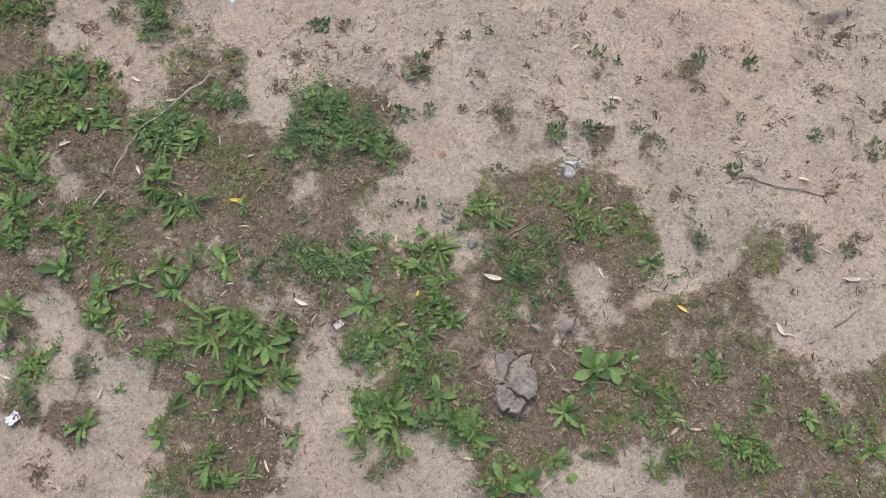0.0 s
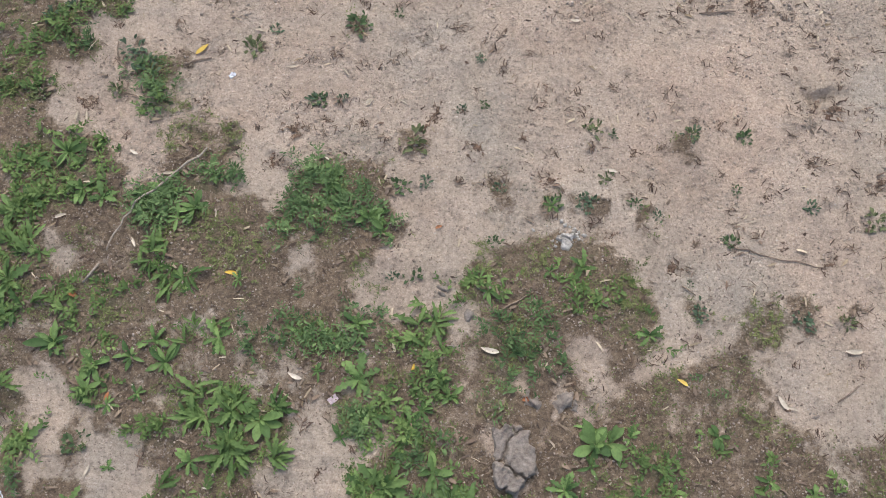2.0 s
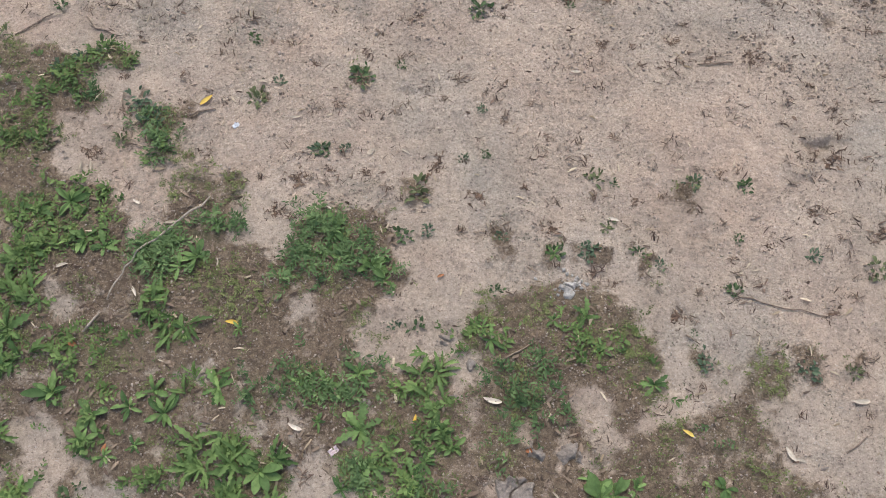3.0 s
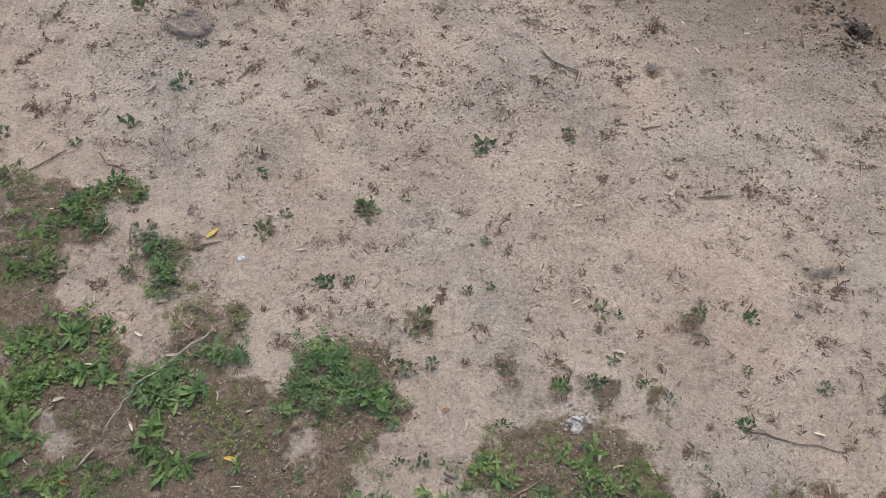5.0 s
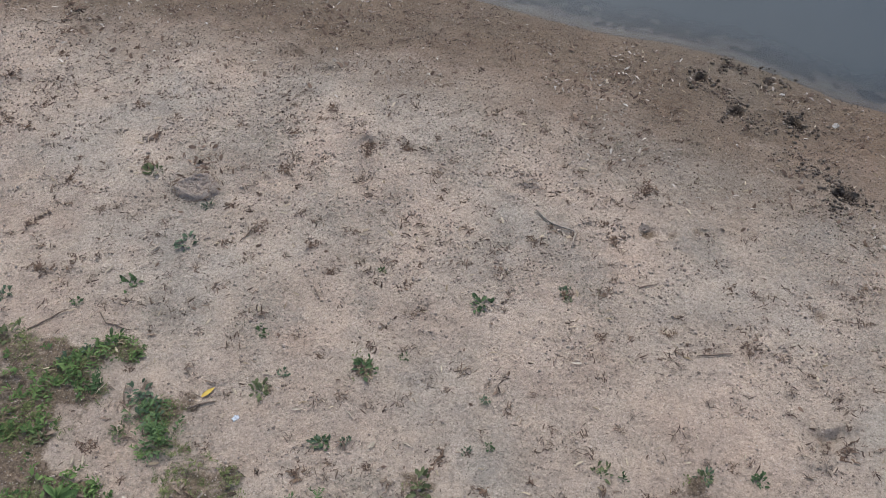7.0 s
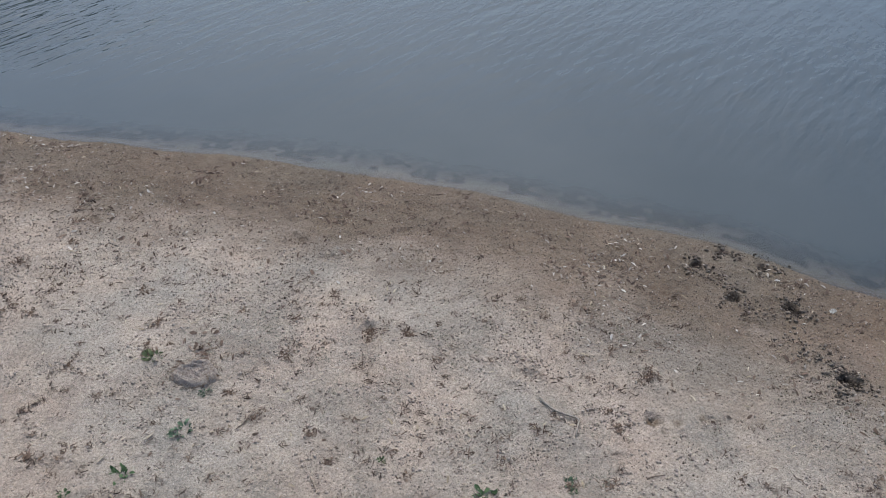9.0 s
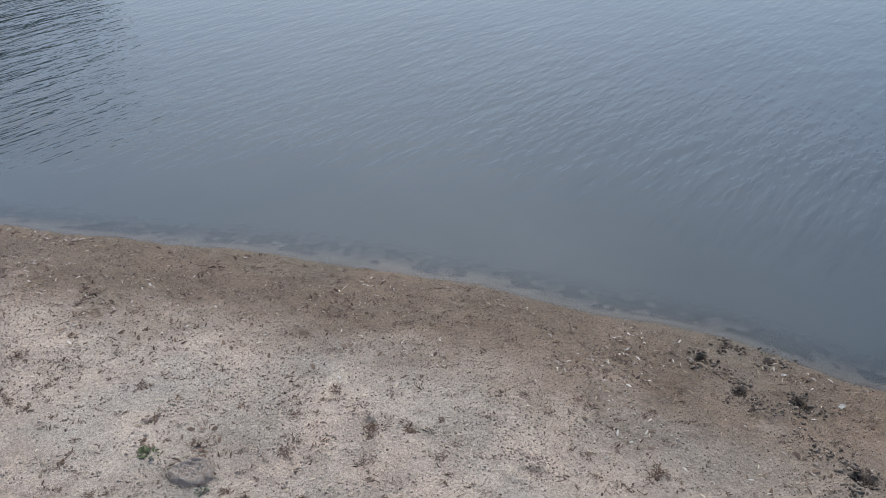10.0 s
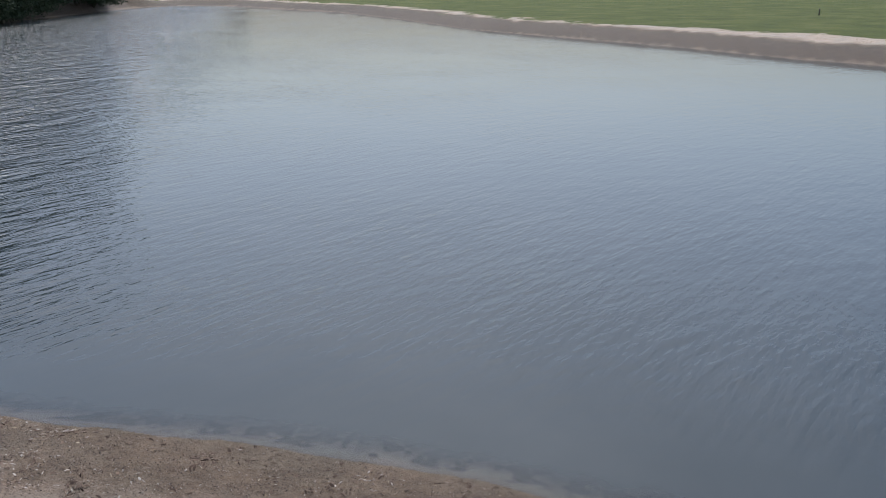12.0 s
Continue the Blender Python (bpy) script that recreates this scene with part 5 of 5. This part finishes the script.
clumps("weed_remains", 1250, 12, DARK_BITS, 0.017, 0.032, "small dark clumps of weed remains on sand")
clumps("weed_remains", 700, 9, DRY_BITS, 0.020, 0.034, "small brown clumps of weed remains on sand")
litter("sand_crumbs", PEBBLE, 110000, NEAR, on_sand, CRUMB, (0.004, 0.017), (0.5, 1.2), "crumbled lumps of pale sand", "grit", 0.6)
litter("straw_litter", FLAKE, 3500, NEAR, everywhere, STRAW, (0.008, 0.045), (0.08, 0.3), "pale straw scraps lying on sand and soil", "litter", 0.2)
litter("soil_litter", FLAKE, 26000, (-2.35, 1.95, -0.5, 2.3), on_soil, DRY_BITS, (0.006, 0.04), (0.1, 0.4), "brown dead leaf scraps on dark soil", "litter", 0.5)
litter("soil_crumbs", PEBBLE, 45000, (-2.35, 1.95, -0.5, 2.3), on_soil, GRIT, (0.004, 0.012), (0.7, 1.1), "crumbs of earth and grit on dark soil", "grit")
litter("sand_grit", PEBBLE, 30000, NEAR, everywhere, GRIT, (0.003, 0.009), (0.7, 1.1), "coarse grit on pale sand", "grit")
litter("shore_grit", PEBBLE, 60000, (-3.9, 3.0, 2.0, 6.2), near_shore, DAMP_GRIT, (0.004, 0.013), (0.6, 1.2), "grey and brown lumps of grit on damp shore", "grit")
litter("shore_crumbs", PEBBLE, 4500, (-3.9, 3.0, 2.0, 6.2), near_shore, DAMP_GRIT, (0.004, 0.013), (0.6, 1.2), "dark crumbs of damp earth on the shore", "grit")
litter("sand_lumps", PEBBLE, 60000, (-3.4, 2.9, 1.8, 6.0), upper_shore, CRUMB, (0.006, 0.022), (0.5, 1.3), "crumbly lumps of drying sand above the shore", "grit", 0.5)
litter("dark_lumps", PEBBLE, 3500, (-3.4, 2.9, 1.8, 6.0), upper_shore, DAMP_GRIT, (0.005, 0.018), (0.5, 1.3), "brown crumbs of damp earth above the shore", "grit", 0.5)
litter("shore_flakes", FLAKE, 10000, (-3.9, 3.0, 2.2, 6.2), on_shore, SHELL_BITS, (0.005, 0.040), (0.12, 0.45), "pale leaf and shell flakes on damp shore", "litter", 0.25)
litter("shore_leaves", FLAKE, 1700, (-3.9, 3.0, 2.2, 6.2), on_shore, SHELL_BITS, (0.010, 0.040), (0.14, 0.32), "bleached narrow leaf pieces scattered on damp shore", "litter", 0.2, 0.004)
litter("shore_scraps", FLAKE, 9000, (-3.9, 3.0, 2.2, 6.2), on_shore, DARK_BITS, (0.010, 0.05), (0.2, 0.5), "dark wet scraps on the damp shore", "litter", 0.3)



def heap(name, shape, table, each, mat, size, slim, label, category, lift):
    rows = []
    for x, y, r in table:
        px, py = x + rng.normal(0, r * 0.8, each), y + rng.normal(0, r * 0.8, each)
        s = size[0] + (size[1] - size[0]) * rng.rand(each) ** 2
        pz = ground_height(px, py) + 0.08 * s + lift * rng.rand(each)
        rows.append(np.c_[px, py, pz, rng.uniform(0, 6.28, each), rng.normal(0, 0.35, each), rng.normal(0, 0.5, each), s, s * rng.uniform(slim[0], slim[1], each)])
    return stuff(name, shape, np.concatenate(rows), mat, label, category)


heap("mud_rubble", PEBBLE, RUBBLE, 45, DAMP_LUMP, (0.005, 0.027), (0.5, 1.3), "grey lumps of trodden mud beside the prints", "rubble", 0.004)
WET_RIMS = [(x + dx * r, y + dy * r, r * 0.45) for x, y, r, mm in HOOF_PRINTS if mm > 35 for dx, dy in ((0.95, -0.55), (-0.7, -0.9), (0.2, 1.0))]
heap("mud_rubble", PEBBLE, WET_RIMS, 22, DAMP_GRIT, (0.008, 0.034), (0.5, 1.2), "dark crumbs of mud thrown up round prints", "rubble", 0.006)
heap("white_crumbs", PEBBLE, [CLODS[1], CLODS[8]], 26, ASH, (0.006, 0.024), (0.5, 1.2), "crumbled whitish bits lying on sand", "crumbs", 0.004)
heap("dark_debris", FLAKE, DEBRIS_HEAPS, 85, DARK_BITS, (0.010, 0.05), (0.15, 0.5), "dark drifted plant debris heaped on the shore", "debris", 0.012)
heap("pale_debris", FLAKE, DEBRIS_HEAPS[:4], 30, SHELL_BITS, (0.006, 0.036), (0.12, 0.4), "pale leaf flakes caught in drifted debris", "debris", 0.016)


# ---- fallen leaves, each its own ----
def fallen_leaf_mesh(half, curl, mat):
    v, f = blade(7, half, 0.9, 0.0)
    w = []
    for x, y, z in v:
        w.append((x - 0.5, y + curl * 0.5 * ((x - 0.5) ** 2), z * 0.8 + 0.25 * abs(curl) * (x - 0.5) ** 2 + 0.02))
    n = len(w)
    w += [(a, b, c - 0.012) for a, b, c in w]
    f = f + [tuple(reversed([i + n for i in q])) for q in f]
    return mesh_of("fallen_leaf", w, f, mat)


PALES = [fallen_leaf_mesh(0.11, 0.3, PALE_LEAF), fallen_leaf_mesh(0.14, -0.5, PALE_LEAF), fallen_leaf_mesh(0.09, 0.8, PALE_LEAF)]
GOLD, RUST = fallen_leaf_mesh(0.15, 0.3, YELLOW), fallen_leaf_mesh(0.22, -0.4, RUSTY)


def fallen(x, y, half, heading, mesh, label):
    ob = new("fallen_leaf", mesh)
    s = half * 1.85
    ob.matrix_basis = pose(x, y, height_at(x, y) + 0.006, 0, 0, heading) @ Matrix.Diagonal((s, s, s, 1))
    return tagged(ob, label, "leaf", "fallen leaves")


for k, (x, y, half, heading) in enumerate(PALE_LEAVES + PALE_LEAVES_BEYOND):
    fallen(x, y, half, heading, PALES[k % 3], "bleached narrow fallen leaf lying on the ground")
for k, (x, y, half, heading) in enumerate(COLOURED_LEAVES):
    fallen(x, y, half, heading, GOLD if k < 3 else RUST, "yellow fallen leaf among green weeds" if k < 3 else "curled rust-brown fallen leaf on dark soil")
for x, y, half, heading in YELLOW_LEAF:
    fallen(x, y, half, heading, GOLD, "bright yellow narrow fallen leaf on bare sand")


# ---- sticks and twigs ----
def stick(points, thick, name, label, seed, lift=0.0):
    pts, r = [], random.Random(seed)
    for (ax, ay), (bx, by) in zip(points[:-1], points[1:]):
        n = max(2, int(math.hypot(bx - ax, by - ay) / 0.035))
        for i in range(n):
            u = i / n
            pts.append((ax + (bx - ax) * u + r.uniform(-1, 1) * 0.006, ay + (by - ay) * u + r.uniform(-1, 1) * 0.006))
    pts.append(points[-1])
    line = [(x, y, height_at(x, y) + thick * 1.3 + lift + r.uniform(0, 0.006)) for x, y in pts]
    n = len(line)
    v, f = tube(line, [thick * (1.1 - 0.6 * abs(i / (n - 1) - 0.25)) for i in range(n)], 7, 0.35, seed)
    ob = new(name, mesh_of(name, v, f, BARK if name == "branch" else TWIG_BARK))
    return tagged(ob, label, "stick")


def chain(rows):
    return [(rows[0][0], rows[0][1])] + [(r[2], r[3]) for r in rows]


stick([(-0.88, 1.33), (-0.95, 1.27), (-1.01, 1.21), (-1.1, 1.13), (-1.15, 1.07), (-1.18, 1.02), (-1.22, 0.92)], 0.0042, "branch", "long thin bare grey branch lying among green weeds", 1, 0.016)
stick([(-1.25, 0.87), (-1.29, 0.8)], 0.0050, "branch", "short broken piece of grey branch on soil", 6, 0.004)
stick(chain(STICKS[6:8]), 0.0025, "twig", "thin dry brown twig lying on sand", 2)
for k in (4, 5, 8, 9):
    stick(chain(STICKS[k:k + 1]), 0.0035, "twig", "short pale dry twig lying on the ground", 10 + k)
stick([(0.47, 2.85), (0.53, 2.76), (0.62, 2.72), (0.64, 2.7), (0.61, 2.59)], 0.0055, "branch", "bent pale dry twig lying on sand", 3, 0.003)
stick(chain(TWIGS[7:9]), 0.003, "twig", "thin curved dark twig lying on sand", 4)
for k in (0, 4, 5, 6, 9, 10, 11):
    stick(chain(TWIGS[k:k + 1]), 0.0038, "twig", "short dry twig lying on pale sand", 20 + k)


# ---- clods: crusts of dried mud, cracked on top ----
def clod(x, y, r, k, mat, label, tall=0.35, stretch=1.0, cell=0.055, dome=0.0):
    """A crust of dried mud: plates that stand at odd heights, with open cracks between them and broken edges."""
    step = max(0.0026, r / 26)
    nx, ny = int(1.5 * r / step), int(1.5 * r * stretch / step)
    px, py = [a.ravel() * step for a in np.meshgrid(np.arange(-nx, nx + 1), np.arange(-ny, ny + 1))]
    wx, wy = px + 0.055 * (fbm(px, py, 0.05, 401 + k, 4) - 0.5), py + 0.055 * (fbm(px, py, 0.05, 411 + k, 4) - 0.5)
    a = np.arctan2(wy / stretch, wx)
    rim = 1 + 0.55 * (value_noise(np.cos(a) * 1.4, np.sin(a) * 1.4, 1.0, 421 + k) - 0.5) + 0.22 * (value_noise(np.cos(a) * 5, np.sin(a) * 5, 1.0, 431 + k) - 0.5)
    inset = (rim - np.hypot(wx, wy / stretch) / r) * r
    g = np.random.RandomState(500 + k)
    cells = np.c_[g.uniform(-1.4 * r, 1.4 * r, 40), g.uniform(-1.4 * r * stretch, 1.4 * r * stretch, 40)][: max(3, int(6 * r * r * stretch / cell ** 2))]
    gap = np.sort(np.hypot(wx[:, None] - cells[:, 0], wy[:, None] - cells[:, 1]), 1)
    own = np.hypot(wx[:, None] - cells[:, 0], wy[:, None] - cells[:, 1]).argmin(1)
    crack = smooth(0.004, 0.010, gap[:, 1] - gap[:, 0]) if len(cells) > 1 else 1.0
    lift, slope = g.uniform(0.72, 1.12, len(cells))[own], g.normal(0, 0.12, (len(cells), 2))[own]
    h = r * tall * lift + slope[:, 0] * (wx - cells[own, 0]) + slope[:, 1] * (wy - cells[own, 1])
    h = h * (1 - dome * np.clip(np.hypot(wx, wy / stretch) / r, 0, 1) ** 2) + (0.034 - 0.014 * dome) * (fbm(px, py, 0.04, 441 + k, 5) - 0.5) + 0.010 * (fbm(px, py, 0.010, 451 + k, 2) - 0.5)
    z = -0.012 + (h + 0.012) * smooth(0.0, 0.010, inset) * (0.45 + 0.55 * crack)
    w = 2 * nx + 1
    i = (np.arange(2 * ny)[:, None] * w + np.arange(2 * nx)[None]).ravel()
    f = np.stack([i, i + 1, i + w + 1, i + w], 1)
    f = f[inset[f].max(1) > -0.004]
    used = np.unique(f)
    back = np.zeros(len(px), int)
    back[used] = np.arange(len(used))
    ob = new("mud_clod", mesh_of("mud_clod", np.stack([px, py, z], 1)[used], back[f], mat))
    ob.matrix_basis = pose(x, y, height_at(x, y))
    return tagged(ob, label, "clod", "clods of dried mud")


for k, (x, y, r) in enumerate(CLODS):
    if k == 0:
        clod(0.255, 0.185, 0.078, k, CRUST, "large cracked crust of dried grey mud among weeds", 0.34, 1.6, 0.098)
    elif k in (1, 8):
        clod(x, y, r * 0.75, k, ASH, "crumbling whitish clod lying on sand", 0.6, 1.0, 0.055, 0.75)
    else:
        clod(x, y, r, k, CRUST, "small clod of dried mud on the ground", 0.6, 1.0, 0.055, 0.8)


def scrap(x, y, size, mat, name, label, seed):
    """A crumpled scrap: a sheet folded by noise, with thickness."""
    n, v, f = 9, [], []
    for i in range(n):
        for j in range(n):
            u, w = i / (n - 1) - 0.5, j / (n - 1) - 0.5
            h = 0.30 * noise.noise(Vector((u * 4, w * 4, seed))) + 0.15 * noise.noise(Vector((u * 9, w * 9, seed)))
            v.append((u * size * (1 + 0.3 * noise.noise(Vector((w * 3, seed, 0)))), w * size * 0.7 * (1 + 0.3 * noise.noise(Vector((u * 3, seed, 5)))), size * (h + 0.18)))
    for i in range(n - 1):
        for j in range(n - 1):
            a = i * n + j
            f.append((a, a + n, a + n + 1, a + 1))
    k = len(v)
    v += [(x0, y0, z0 - 0.0012) for x0, y0, z0 in v]
    f += [tuple(reversed([i + k for i in q])) for q in f]
    ob = new(name, mesh_of(name, v, f, mat))
    ob.matrix_basis = pose(x, y, height_at(x, y), 0, 0, 40)
    return tagged(ob, label, "litter")


scrap(-1.49, 0.05, 0.046, WHITE, "plastic_scrap", "crumpled white plastic scrap lying on sand", 1)
scrap(-0.37, 0.38, 0.034, PINK, "paper_scrap", "small pinkish paper scrap on dark soil", 2)
scrap(-0.82, 1.66, 0.028, WHITE, "plastic_scrap", "small curled white scrap lying on sand", 3)
scrap(2.25, 3.66, 0.042, ASH, "shell_piece", "pale broken piece lying on damp shore", 4)


def dung_pat(x, y, r):
    """An old dried cow pat: a low ringed mound of fibrous dung."""
    n, m, v = 26, 64, [(0, 0, 0.016)]
    for i in range(1, n + 1):
        u = i / n
        for j in range(m):
            a = 2 * math.pi * j / m
            edge = 1 + 0.30 * noise.noise(Vector((math.cos(a), math.sin(a), 3.0))) + 0.10 * noise.noise(Vector((math.cos(a) * 4, math.sin(a) * 4, 1.0)))
            px, py = math.cos(a) * u * r * 1.15 * edge, math.sin(a) * u * r * 0.9 * edge
            fibre = 0.012 * noise.noise(Vector((px * 45, py * 110, 0))) + 0.010 * noise.noise(Vector((px * 160, py * 90, 4)))
            h = 0.014 + 0.017 * math.exp(-((u - 0.72) / 0.20) ** 2) + fibre
            v.append((px, py, h * min(1, (1 - u) * 7) - 0.012 * (u > 0.97)))
    f = [(0, 1 + j, 1 + (j + 1) % m) for j in range(m)]
    for i in range(n - 1):
        for j in range(m):
            a, b = 1 + i * m + j, 1 + i * m + (j + 1) % m
            f.append((a, a + m, b + m, b))
    root = new("dung_pat")
    root.matrix_basis = pose(x, y, height_at(x, y))
    tagged(root, "old dried greyish-brown cow pat with a raised rim", "dung")
    part("crust", mesh_of("crust", v, f, DUNG), root)
    g = np.random.RandomState(77)
    k = 240
    a, q = g.uniform(0, 6.28, k), r * (0.35 + 0.85 * g.rand(k) ** 0.6)
    s = g.uniform(0.012, 0.040, k)
    z = 0.011 + 0.017 * np.exp(-((q / r - 0.8) / 0.25) ** 2)
    v, f = spread(*CURL, np.c_[q * np.cos(a) * 1.1, q * np.sin(a) * 0.88, z, a + 1.57 + g.normal(0, 0.6, k), g.normal(0, 0.3, k), g.normal(0, 0.5, k), s, s * g.uniform(0.15, 0.4, k)])
    part("fibres", mesh_of("fibres", v, f, DRY_BITS), root, None, "dark brown chewed plant fibres")


dung_pat(-1.24, 2.99, 0.105)
